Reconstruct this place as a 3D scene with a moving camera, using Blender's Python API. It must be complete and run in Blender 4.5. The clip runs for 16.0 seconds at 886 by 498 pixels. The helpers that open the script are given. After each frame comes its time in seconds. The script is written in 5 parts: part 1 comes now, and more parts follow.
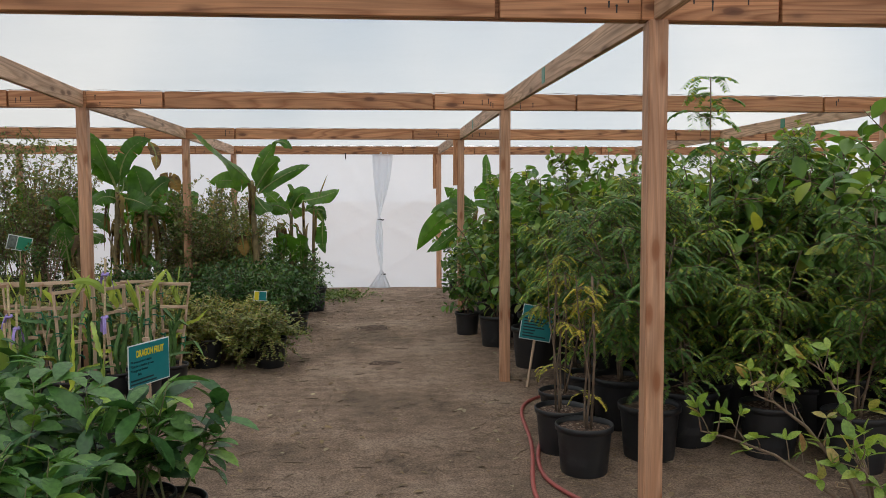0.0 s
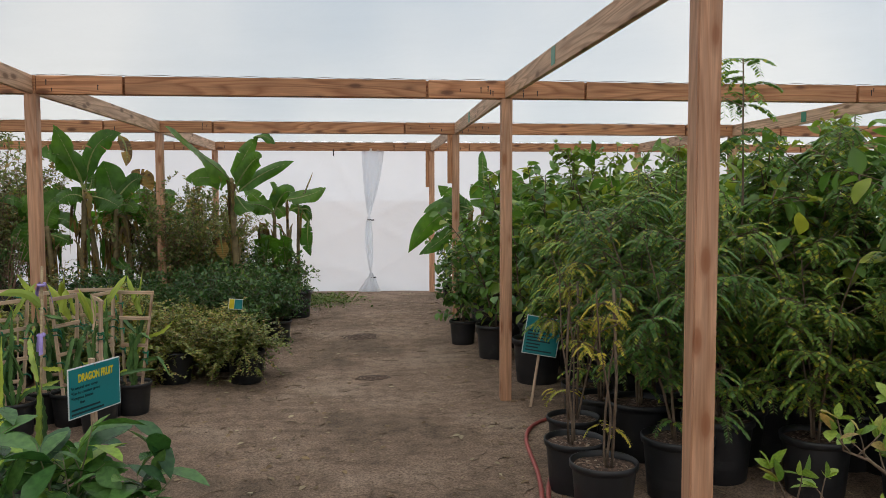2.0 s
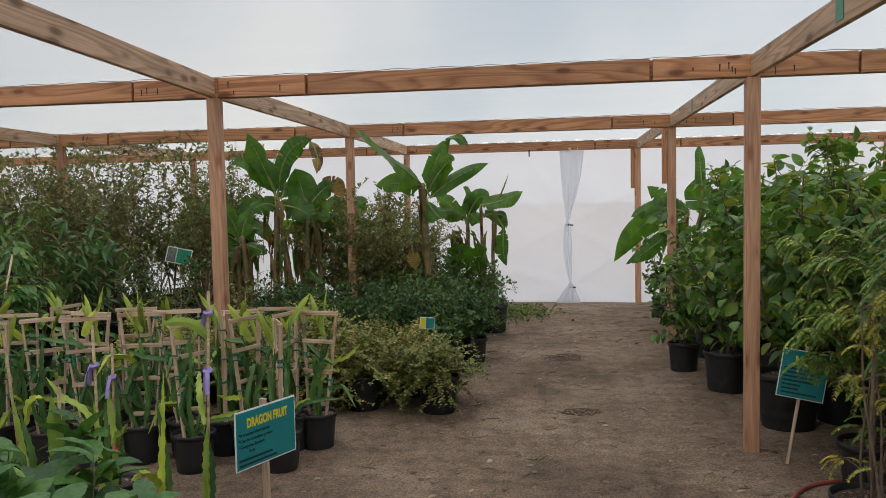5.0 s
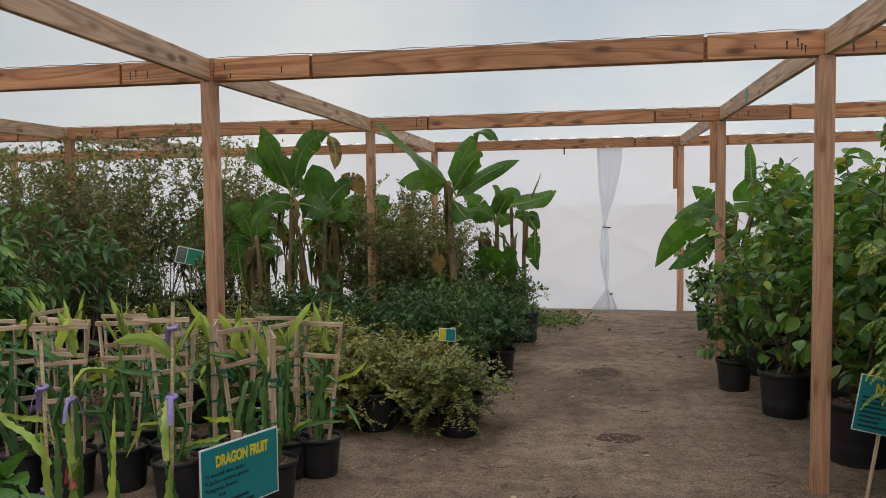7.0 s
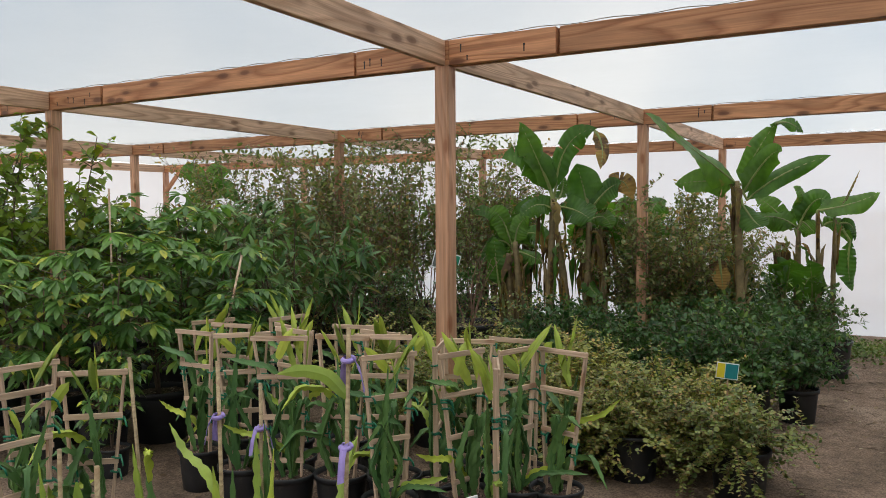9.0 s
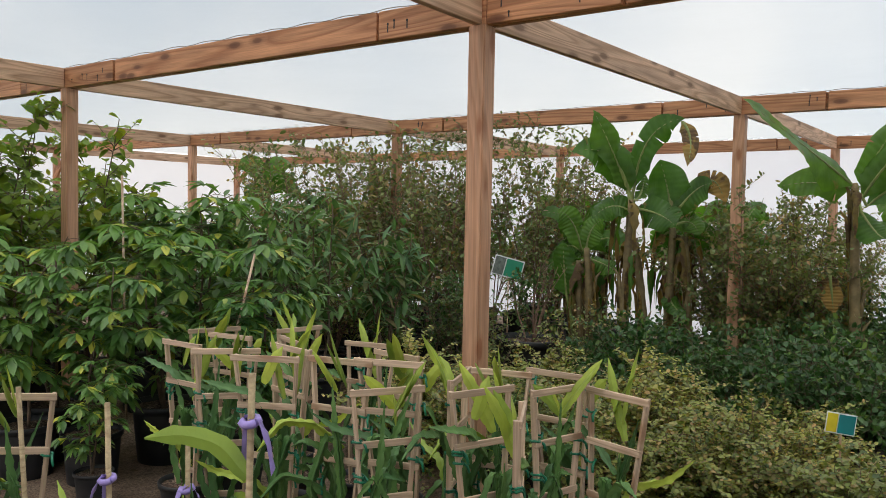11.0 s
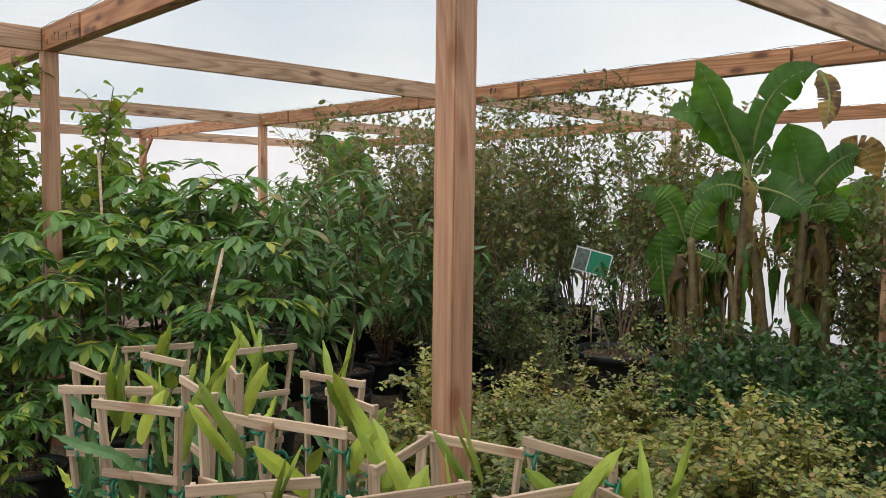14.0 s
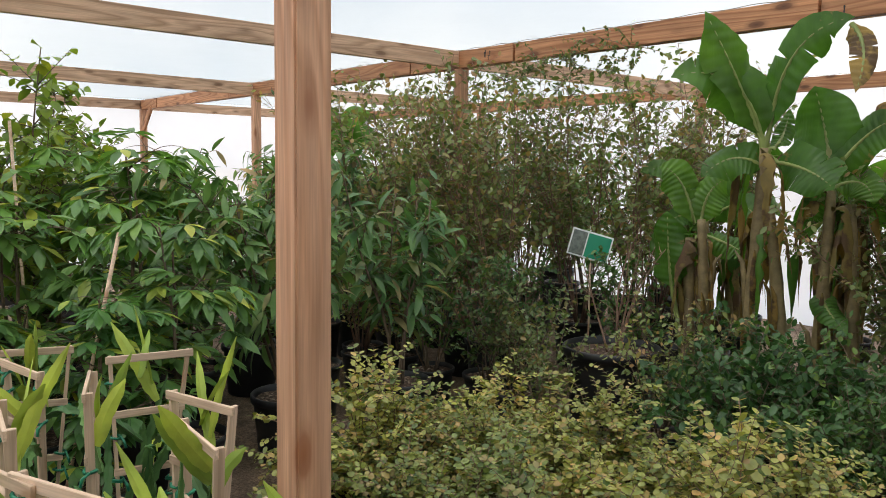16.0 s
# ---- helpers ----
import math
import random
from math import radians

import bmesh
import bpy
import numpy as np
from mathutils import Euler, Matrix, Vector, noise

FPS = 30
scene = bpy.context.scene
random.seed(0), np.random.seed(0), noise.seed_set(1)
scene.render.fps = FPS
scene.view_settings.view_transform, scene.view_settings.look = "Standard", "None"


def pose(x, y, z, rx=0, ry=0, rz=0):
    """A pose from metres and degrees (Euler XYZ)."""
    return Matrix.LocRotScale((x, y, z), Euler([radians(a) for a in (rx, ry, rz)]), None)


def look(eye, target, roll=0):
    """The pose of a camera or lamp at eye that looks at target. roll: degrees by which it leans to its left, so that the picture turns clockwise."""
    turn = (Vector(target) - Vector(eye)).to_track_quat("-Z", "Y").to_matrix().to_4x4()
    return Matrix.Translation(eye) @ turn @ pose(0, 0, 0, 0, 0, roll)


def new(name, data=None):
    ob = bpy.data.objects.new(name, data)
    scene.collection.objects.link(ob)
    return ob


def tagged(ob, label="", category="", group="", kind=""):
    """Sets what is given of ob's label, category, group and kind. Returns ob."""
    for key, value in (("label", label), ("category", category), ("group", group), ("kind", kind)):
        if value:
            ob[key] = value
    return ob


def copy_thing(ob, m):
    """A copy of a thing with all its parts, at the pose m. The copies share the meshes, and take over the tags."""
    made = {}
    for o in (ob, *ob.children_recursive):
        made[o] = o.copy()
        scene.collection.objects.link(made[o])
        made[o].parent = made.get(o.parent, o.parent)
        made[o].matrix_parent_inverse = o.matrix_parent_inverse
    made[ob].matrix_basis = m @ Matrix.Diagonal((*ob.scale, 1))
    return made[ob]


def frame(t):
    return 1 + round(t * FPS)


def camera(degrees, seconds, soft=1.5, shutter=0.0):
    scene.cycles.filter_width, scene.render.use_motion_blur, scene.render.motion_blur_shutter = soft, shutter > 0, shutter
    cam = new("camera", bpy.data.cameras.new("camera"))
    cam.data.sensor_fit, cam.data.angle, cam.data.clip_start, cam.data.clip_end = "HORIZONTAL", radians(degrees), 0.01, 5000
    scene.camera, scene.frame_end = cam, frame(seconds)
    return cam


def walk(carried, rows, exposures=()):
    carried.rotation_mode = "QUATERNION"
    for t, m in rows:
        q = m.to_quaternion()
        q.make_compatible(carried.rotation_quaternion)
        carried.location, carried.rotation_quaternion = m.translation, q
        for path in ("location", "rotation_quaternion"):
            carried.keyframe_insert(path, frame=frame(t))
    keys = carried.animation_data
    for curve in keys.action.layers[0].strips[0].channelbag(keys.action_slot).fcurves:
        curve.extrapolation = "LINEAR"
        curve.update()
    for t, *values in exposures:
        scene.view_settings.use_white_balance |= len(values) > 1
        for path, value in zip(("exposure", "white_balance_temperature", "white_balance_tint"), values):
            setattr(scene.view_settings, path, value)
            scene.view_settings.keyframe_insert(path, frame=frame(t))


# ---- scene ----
cam = camera(58.0, 16.0, soft=0.7)
PATH = [
    (0, (-0.307, -0.245, 1.682), (-0.132, 1.743, 1.555), -0.2),
    (0.5, (-0.351, -0.077, 1.674), (-0.16, 1.91, 1.545), -1.3),
    (1, (-0.282, 0.106, 1.668), (-0.079, 2.092, 1.537), -0.4),
    (1.5, (-0.231, 0.286, 1.67), (-0.016, 2.271, 1.541), 0.4),
    (2, (-0.257, 0.492, 1.673), (-0.063, 2.478, 1.545), -0.1),
    (2.5, (-0.28, 0.665, 1.676), (-0.078, 2.651, 1.548), -1.1),
    (3, (-0.213, 0.808, 1.691), (-0.021, 2.795, 1.563), -0.9),
    (3.5, (-0.172, 0.96, 1.686), (-0.324, 2.95, 1.565), -0.5),
    (4, (-0.275, 1.132, 1.684), (-0.512, 3.115, 1.563), -0.7),
    (4.2, (-0.316, 1.188, 1.704), (-0.545, 3.171, 1.582), -1.0),
    (6.3, (-0.434, 1.956, 1.68), (-0.8, 3.92, 1.57), -1.1),
    (6.5, (-0.443, 2.004, 1.676), (-0.807, 3.967, 1.565), -1.1),
    (7, (-0.397, 2.156, 1.676), (-0.76, 4.12, 1.563), -0.7),
    (7.5, (-0.359, 2.343, 1.674), (-0.872, 4.273, 1.563), -0.3),
    (8, (-0.425, 2.564, 1.646), (-1.172, 4.416, 1.540), -0.1),
    (8.5, (-0.497, 2.829, 1.655), (-1.310, 4.654, 1.565), -0.5),
    (9, (-0.502, 3.061, 1.666), (-1.518, 4.781, 1.57), -0.3),
    (9.2, (-0.488, 3.158, 1.664), (-1.561, 4.843, 1.57), -0.1),
    (11.3, (-0.767, 4.12, 1.638), (-2.022, 5.675, 1.545), 1.5),
    (11.5, (-0.78, 4.21, 1.642), (-2.08, 5.726, 1.543), 1.5),
    (12, (-0.865, 4.454, 1.627), (-2.193, 5.945, 1.517), 1.2),
    (12.5, (-0.961, 4.68, 1.631), (-2.301, 6.16, 1.515), 0.2),
    (13, (-0.99, 4.938, 1.627), (-2.351, 6.399, 1.507), 0.5),
    (13.5, (-1.02, 5.147, 1.631), (-2.443, 6.546, 1.506), 0.3),
    (14, (-1.114, 5.35, 1.625), (-2.565, 6.72, 1.491), 0.7),
    (14.5, (-1.185, 5.531, 1.624), (-2.654, 6.881, 1.484), 0.2),
    (15, (-1.145, 5.75, 1.644), (-2.61, 7.102, 1.477), 0.3),
    (15.5, (-1.14, 5.944, 1.661), (-2.621, 7.274, 1.465), 0.8),
    (16, (-1.311, 6.103, 1.634), (-2.822, 7.398, 1.435), 0.8),
]
walk(cam, [(t, look(eye, target, roll)) for t, eye, target, roll in PATH],
     exposures=[(0, 0.0), (3, 0.0), (6.3, -0.1), (7.2, -0.1), (8.2, 0.08), (11.5, 0.26), (14, 0.4), (16, 0.58)])

# ---- world ----
# overcast late-afternoon sky above a film-covered nursery house
world = bpy.data.worlds.new("world")
scene.world = world
world.use_nodes = True
wn, wl = world.node_tree.nodes, world.node_tree.links
wn.clear()
w_out = wn.new("ShaderNodeOutputWorld")
w_bg = wn.new("ShaderNodeBackground")
w_sky = wn.new("ShaderNodeTexSky")
w_sky.sky_type = "NISHITA"
w_sky.sun_disc = False
w_sky.sun_elevation = radians(38)
w_sky.sun_rotation = radians(200)
w_sky.air_density, w_sky.dust_density, w_sky.ozone_density = 1.0, 3.0, 1.0
w_mix = wn.new("ShaderNodeMix")
w_mix.data_type = "RGBA"
w_mix.inputs[0].default_value = 0.8
# cloud cover: brighter overhead than at the horizon
w_tc = wn.new("ShaderNodeTexCoord")
w_sep = wn.new("ShaderNodeSeparateXYZ")
w_ramp = wn.new("ShaderNodeValToRGB")
wl.new(w_tc.outputs["Generated"], w_sep.inputs[0])
wl.new(w_sep.outputs[2], w_ramp.inputs[0])
for k, (at, c) in enumerate(((0.0, (0.375, 0.378, 0.385)), (0.25, (0.315, 0.326, 0.34)), (0.58, (0.27, 0.28, 0.295)), (1.0, (1.0, 0.98, 0.93)))):
    if k > 1:
        w_ramp.color_ramp.elements.new(at)
    w_ramp.color_ramp.elements[k].position = at
    w_ramp.color_ramp.elements[k].color = (*c, 1)
w_gain = wn.new("ShaderNodeVectorMath")
w_gain.operation = "SCALE"
w_gain.inputs["Scale"].default_value = 26.0
w_cloud = wn.new("ShaderNodeTexNoise")
w_cloud.inputs["Scale"].default_value, w_cloud.inputs["Detail"].default_value = 2.6, 5.0
wl.new(w_tc.outputs["Generated"], w_cloud.inputs["Vector"])
w_tone = wn.new("ShaderNodeValToRGB")
w_tone.color_ramp.elements[0].position, w_tone.color_ramp.elements[0].color = 0.35, (0.62, 0.7, 0.79, 1)
w_tone.color_ramp.elements[1].position, w_tone.color_ramp.elements[1].color = 0.66, (1.22, 1.14, 1.07, 1)
wl.new(w_cloud.outputs["Fac"], w_tone.inputs[0])
w_times = wn.new("ShaderNodeVectorMath")
w_times.operation = "MULTIPLY"
wl.new(w_ramp.outputs[0], w_times.inputs[0])
wl.new(w_tone.outputs[0], w_times.inputs[1])
# sky dimmed to the west to keep the film there from rendering too bright
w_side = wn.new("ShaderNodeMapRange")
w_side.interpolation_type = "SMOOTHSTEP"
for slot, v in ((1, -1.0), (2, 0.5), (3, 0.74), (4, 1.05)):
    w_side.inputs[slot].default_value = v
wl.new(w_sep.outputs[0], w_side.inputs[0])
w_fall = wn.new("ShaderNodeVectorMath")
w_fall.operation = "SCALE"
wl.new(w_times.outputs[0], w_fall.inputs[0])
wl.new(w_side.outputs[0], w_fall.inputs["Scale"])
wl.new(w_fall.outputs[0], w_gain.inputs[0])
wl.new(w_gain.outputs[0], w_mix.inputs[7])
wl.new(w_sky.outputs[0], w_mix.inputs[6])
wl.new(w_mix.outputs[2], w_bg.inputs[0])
w_bg.inputs[1].default_value = 0.15
wl.new(w_bg.outputs[0], w_out.inputs[0])

sun = new("sun", bpy.data.lights.new("sun", "SUN"))
sun.data.energy, sun.data.angle, sun.data.color = 1.0, radians(25), (1.0, 0.95, 0.88)
sun.matrix_basis = look((0, 0, 30), (4, 10, 12))
scene.view_settings.exposure = 0.0

# ---- materials ----


def material(name):
    m = bpy.data.materials.new(name)
    m.use_nodes = True
    n, l = m.node_tree.nodes, m.node_tree.links
    return m, n, l, n["Principled BSDF"]


def node(n, kind, **inputs):
    a = n.new(kind)
    for k, v in inputs.items():
        a.inputs[k.replace("_", " ")].default_value = v
    return a


def ramp(n, stops):
    r = n.new("ShaderNodeValToRGB")
    e = r.color_ramp.elements
    while len(e) < len(stops):
        e.new(0.5)
    for k, (p, c) in enumerate(stops):
        e[k].position, e[k].color = p, (*c, 1)
    return r


def mixed(n, l, fac, a, b, mode="MIX"):
    m = n.new("ShaderNodeMix")
    m.data_type, m.blend_type = "RGBA", mode
    for slot, v in ((0, fac), (6, a), (7, b)):
        if hasattr(v, "links"):
            l.new(v, m.inputs[slot])
        else:
            m.inputs[slot].default_value = v if slot == 0 else (*v, 1)
    return m.outputs[2]


def bumped(n, l, p, height, strength, distance=0.01):
    b = node(n, "ShaderNodeBump", Strength=strength, Distance=distance)
    l.new(height, b.inputs["Height"])
    l.new(b.outputs[0], p.inputs["Normal"])


def wood_material(name, light, dark, knot, gloss=0.62):
    # grain runs along the board's own x axis
    m, n, l, p = material(name)
    tc = n.new("ShaderNodeTexCoord")
    info = n.new("ShaderNodeObjectInfo")
    off = n.new("ShaderNodeVectorMath")
    off.operation = "MULTIPLY_ADD"
    l.new(info.outputs["Random"], off.inputs[0])
    off.inputs[1].default_value = (37, 11, 23)
    l.new(tc.outputs["Object"], off.inputs[2])
    mp = n.new("ShaderNodeMapping")
    mp.inputs["Scale"].default_value = (1.1, 9, 9)
    l.new(off.outputs[0], mp.inputs[0])
    big = node(n, "ShaderNodeTexNoise", Scale=1.6, Detail=4.0, Distortion=0.5)
    l.new(mp.outputs[0], big.inputs["Vector"])
    mg = n.new("ShaderNodeMapping")
    mg.inputs["Scale"].default_value = (0.55, 7.5, 7.5)
    l.new(off.outputs[0], mg.inputs[0])
    rings = node(n, "ShaderNodeTexNoise", Scale=1.0, Detail=1.0, Distortion=0.3)
    l.new(mg.outputs[0], rings.inputs["Vector"])
    many = n.new("ShaderNodeMath")
    many.operation = "MULTIPLY"
    many.inputs[1].default_value = 11.0
    l.new(rings.outputs["Fac"], many.inputs[0])
    wave = n.new("ShaderNodeMath")
    wave.operation = "FRACT"
    l.new(many.outputs[0], wave.inputs[0])
    mf = n.new("ShaderNodeMapping")
    mf.inputs["Scale"].default_value = (5, 160, 160)
    l.new(off.outputs[0], mf.inputs[0])
    fine = node(n, "ShaderNodeTexNoise", Scale=1.0, Detail=3.0)
    l.new(mf.outputs[0], fine.inputs["Vector"])
    mk = n.new("ShaderNodeMapping")
    mk.inputs["Scale"].default_value = (3.4, 9.5, 9.5)
    l.new(off.outputs[0], mk.inputs[0])
    kn = node(n, "ShaderNodeTexVoronoi", Scale=1.0, Randomness=1.0)
    l.new(mk.outputs[0], kn.inputs["Vector"])
    kr = ramp(n, [(0.0, (1, 1, 1)), (0.15, (0.78, 0.78, 0.78)), (0.2, (0.35, 0.35, 0.35)), (0.31, (0, 0, 0))])
    l.new(kn.outputs["Distance"], kr.inputs[0])
    grain = ramp(n, [(0.0, dark), (0.35, light), (0.75, tuple(c * 1.12 for c in light)), (1.0, dark)])
    l.new(wave.outputs[0], grain.inputs[0])
    tone = ramp(n, [(0.3, (0.72, 0.7, 0.68)), (0.7, (1.1, 1.08, 1.05))])
    l.new(big.outputs["Fac"], tone.inputs[0])
    c = mixed(n, l, 1.0, grain.outputs[0], tone.outputs[0], "MULTIPLY")
    ft = ramp(n, [(0.3, (0.75, 0.75, 0.75)), (0.65, (1.05, 1.05, 1.05))])
    l.new(fine.outputs["Fac"], ft.inputs[0])
    c = mixed(n, l, 0.8, c, ft.outputs[0], "MULTIPLY")
    c = mixed(n, l, kr.outputs[0], c, knot)
    each = ramp(n, [(0.0, (0.82, 0.8, 0.78)), (1.0, (1.12, 1.1, 1.1))])
    l.new(info.outputs["Random"], each.inputs[0])
    c = mixed(n, l, 1.0, c, each.outputs[0], "MULTIPLY")
    l.new(c, p.inputs["Base Color"])
    p.inputs["Roughness"].default_value = gloss
    bumped(n, l, p, fine.outputs["Fac"], 0.35, 0.002)
    return m


FIR = wood_material("fir timber", (0.54, 0.27, 0.135), (0.37, 0.155, 0.068), (0.11, 0.04, 0.018))
POST = wood_material("fir post", (0.66, 0.39, 0.25), (0.58, 0.315, 0.185), (0.32, 0.12, 0.05))
PALE_FIR = wood_material("weathered fir timber", (0.62, 0.415, 0.28), (0.44, 0.27, 0.165), (0.16, 0.08, 0.04))
LATH = wood_material("pine lath", (0.68, 0.52, 0.39), (0.58, 0.43, 0.31), (0.36, 0.21, 0.12), 0.75)
CANE = wood_material("bamboo cane", (0.5, 0.4, 0.24), (0.4, 0.3, 0.17), (0.3, 0.2, 0.1), 0.6)


def leaf_material(name, colours, gloss=0.42, through_light=0.3, spots=None, spot_cut=0.62, share=0.86, single=False):
    # colours: three greens that single leaves range over
    m, n, l, p = material(name)
    geo = n.new("ShaderNodeNewGeometry")
    info = n.new("ShaderNodeObjectInfo")
    r = ramp(n, [(0.0, colours[0]), (share * 0.58, colours[1]), (share, colours[1]), (1.0, colours[2])])
    l.new(info.outputs["Random"] if single else geo.outputs["Random Per Island"], r.inputs[0])
    tc = n.new("ShaderNodeTexCoord")
    nz = node(n, "ShaderNodeTexNoise", Scale=7.0, Detail=4.0)
    l.new(tc.outputs["Object"], nz.inputs["Vector"])
    t = ramp(n, [(0.3, (0.72, 0.75, 0.74)), (0.7, (1.38, 1.34, 1.24))])
    l.new(nz.outputs["Fac"], t.inputs[0])
    c = mixed(n, l, 1.0, r.outputs[0], t.outputs[0], "MULTIPLY")
    each = ramp(n, [(0.0, (0.66, 0.76, 0.72)), (1.0, (1.32, 1.2, 1.0))])
    l.new(info.outputs["Random"], each.inputs[0])
    c = mixed(n, l, 1.0, c, each.outputs[0], "MULTIPLY")
    if spots:
        s = node(n, "ShaderNodeTexNoise", Scale=5.0, Detail=5.0, Roughness=0.65)
        l.new(tc.outputs["Object"], s.inputs["Vector"])
        sr = ramp(n, [(spot_cut, (0, 0, 0)), (spot_cut + 0.07, (1, 1, 1))])
        l.new(s.outputs["Fac"], sr.inputs[0])
        c = mixed(n, l, sr.outputs[0], c, spots)
    l.new(c, p.inputs["Base Color"])
    p.inputs["Roughness"].default_value = gloss
    p.inputs["Specular IOR Level"].default_value = 0.4
    fine = node(n, "ShaderNodeTexNoise", Scale=90.0, Detail=2.0)
    l.new(tc.outputs["Object"], fine.inputs["Vector"])
    bumped(n, l, p, fine.outputs["Fac"], 0.25, 0.004)
    tr = n.new("ShaderNodeBsdfTranslucent")
    glow = mixed(n, l, 1.0, c, (1.6, 1.7, 0.8), "MULTIPLY")
    l.new(glow, tr.inputs[0])
    mx = n.new("ShaderNodeMixShader")
    mx.inputs[0].default_value = through_light * 0.72
    l.new(p.outputs[0], mx.inputs[1])
    l.new(tr.outputs[0], mx.inputs[2])
    l.new(mx.outputs[0], n["Material Output"].inputs[0])
    return m


LEAF_BRONZE = leaf_material("bronze-green shrub leaf", [(0.06, 0.105, 0.035), (0.27, 0.295, 0.095), (0.4, 0.265, 0.13)], 0.36, 0.3, share=0.74)
LEAF_DARK = leaf_material("dark shrub leaf", [(0.03, 0.08, 0.03), (0.06, 0.13, 0.042), (0.17, 0.25, 0.065)], 0.36, 0.3)
LEAF_TWIG = leaf_material("dusty twig leaf", [(0.1, 0.15, 0.06), (0.18, 0.215, 0.085), (0.33, 0.2, 0.11)], 0.4, 0.4, share=0.72)
LEAF_PALM = leaf_material("palmate leaf", [(0.065, 0.15, 0.055), (0.125, 0.25, 0.075), (0.46, 0.47, 0.075)], 0.34, 0.35, share=0.84)
LEAF_FERN = leaf_material("feathery leaf", [(0.065, 0.145, 0.05), (0.15, 0.265, 0.075), (0.46, 0.43, 0.07)], 0.4, 0.4, share=0.78)
LEAF_YELLOW = leaf_material("yellowing feathery leaf", [(0.24, 0.27, 0.045), (0.42, 0.37, 0.06), (0.45, 0.27, 0.09)], 0.5, 0.35)
LEAF_BROAD = leaf_material("broad shrub leaf", [(0.055, 0.13, 0.04), (0.125, 0.235, 0.06), (0.36, 0.38, 0.07)], 0.34, 0.36, share=0.76)
LEAF_LANCE = leaf_material("lance leaf", [(0.08, 0.165, 0.07), (0.145, 0.255, 0.095), (0.34, 0.25, 0.14)], 0.36, 0.33)
LEAF_LIME = leaf_material("lime-green leaf", [(0.12, 0.21, 0.045), (0.19, 0.27, 0.05), (0.34, 0.33, 0.05)], 0.4, 0.4)
LEAF_SEEDLING = leaf_material("large glossy leaf", [(0.042, 0.115, 0.042), (0.078, 0.18, 0.055), (0.2, 0.34, 0.07)], 0.27, 0.26, single=True)
LEAF_GUAVA = leaf_material("pale young leaf", [(0.16, 0.26, 0.06), (0.22, 0.33, 0.075), (0.3, 0.2, 0.13)], 0.38, 0.38, single=True)
BANANA_LEAF = leaf_material("banana leaf", [(0.035, 0.1, 0.02), (0.075, 0.17, 0.03), (0.15, 0.27, 0.045)], 0.34, 0.6, (0.24, 0.16, 0.06), 0.66)
vn, vl = BANANA_LEAF.node_tree.nodes, BANANA_LEAF.node_tree.links
v_tc = vn.new("ShaderNodeTexCoord")
v_map = vn.new("ShaderNodeMapping")
v_map.inputs["Scale"].default_value = (70, 2.0, 2.0)
v_noise = node(vn, "ShaderNodeTexNoise", Scale=1.0, Detail=2.0)
v_bump = node(vn, "ShaderNodeBump", Strength=0.5, Distance=0.006)
vl.new(v_tc.outputs["Object"], v_map.inputs[0])
vl.new(v_map.outputs[0], v_noise.inputs["Vector"])
vl.new(v_noise.outputs["Fac"], v_bump.inputs["Height"])
vl.new(v_bump.outputs[0], vn["Principled BSDF"].inputs["Normal"])
BANANA_DRY = leaf_material("dry banana leaf", [(0.16, 0.1, 0.04), (0.22, 0.15, 0.05), (0.24, 0.2, 0.05)], 0.7, 0.2, (0.1, 0.06, 0.03), 0.5)
CACTUS = leaf_material("cactus stem", [(0.05, 0.125, 0.05), (0.085, 0.185, 0.065), (0.16, 0.28, 0.08)], 0.42, 0.1, (0.16, 0.15, 0.09), 0.68)
CACTUS_YOUNG = leaf_material("young cactus shoot", [(0.28, 0.39, 0.075), (0.4, 0.5, 0.1), (0.5, 0.56, 0.12)], 0.38, 0.25)


def plain_material(name, colour, rough=0.6, vary=0.2, scale=12.0, bump=0.15, metal=0.0):
    m, n, l, p = material(name)
    tc = n.new("ShaderNodeTexCoord")
    a = node(n, "ShaderNodeTexNoise", Scale=scale, Detail=6.0, Roughness=0.65)
    l.new(tc.outputs["Object"], a.inputs["Vector"])
    r = ramp(n, [(0.3, tuple(c * (1 - vary) for c in colour)), (0.7, tuple(c * (1 + vary) for c in colour))])
    l.new(a.outputs["Fac"], r.inputs[0])
    info = n.new("ShaderNodeObjectInfo")
    each = ramp(n, [(0.0, (0.85, 0.85, 0.85)), (1.0, (1.15, 1.15, 1.15))])
    l.new(info.outputs["Random"], each.inputs[0])
    c = mixed(n, l, 1.0, r.outputs[0], each.outputs[0], "MULTIPLY")
    l.new(c, p.inputs["Base Color"])
    p.inputs["Roughness"].default_value = rough
    p.inputs["Metallic"].default_value = metal
    fine = node(n, "ShaderNodeTexNoise", Scale=scale * 9, Detail=3.0)
    l.new(tc.outputs["Object"], fine.inputs["Vector"])
    bumped(n, l, p, fine.outputs["Fac"], bump, 0.005)
    return m


BARK = plain_material("brown bark", (0.16, 0.115, 0.08), 0.85, 0.35, 25, 0.5)
BARK_RED = plain_material("reddish twig bark", (0.22, 0.135, 0.095), 0.8, 0.3, 25, 0.4)
BARK_GREEN = plain_material("green stem", (0.13, 0.14, 0.06), 0.7, 0.3, 25, 0.3)
BANANA_TRUNK = plain_material("banana pseudostem", (0.2, 0.15, 0.07), 0.6, 0.5, 9, 0.4)
BANANA_RIB = plain_material("banana midrib", (0.2, 0.25, 0.07), 0.5, 0.3, 9, 0.2)


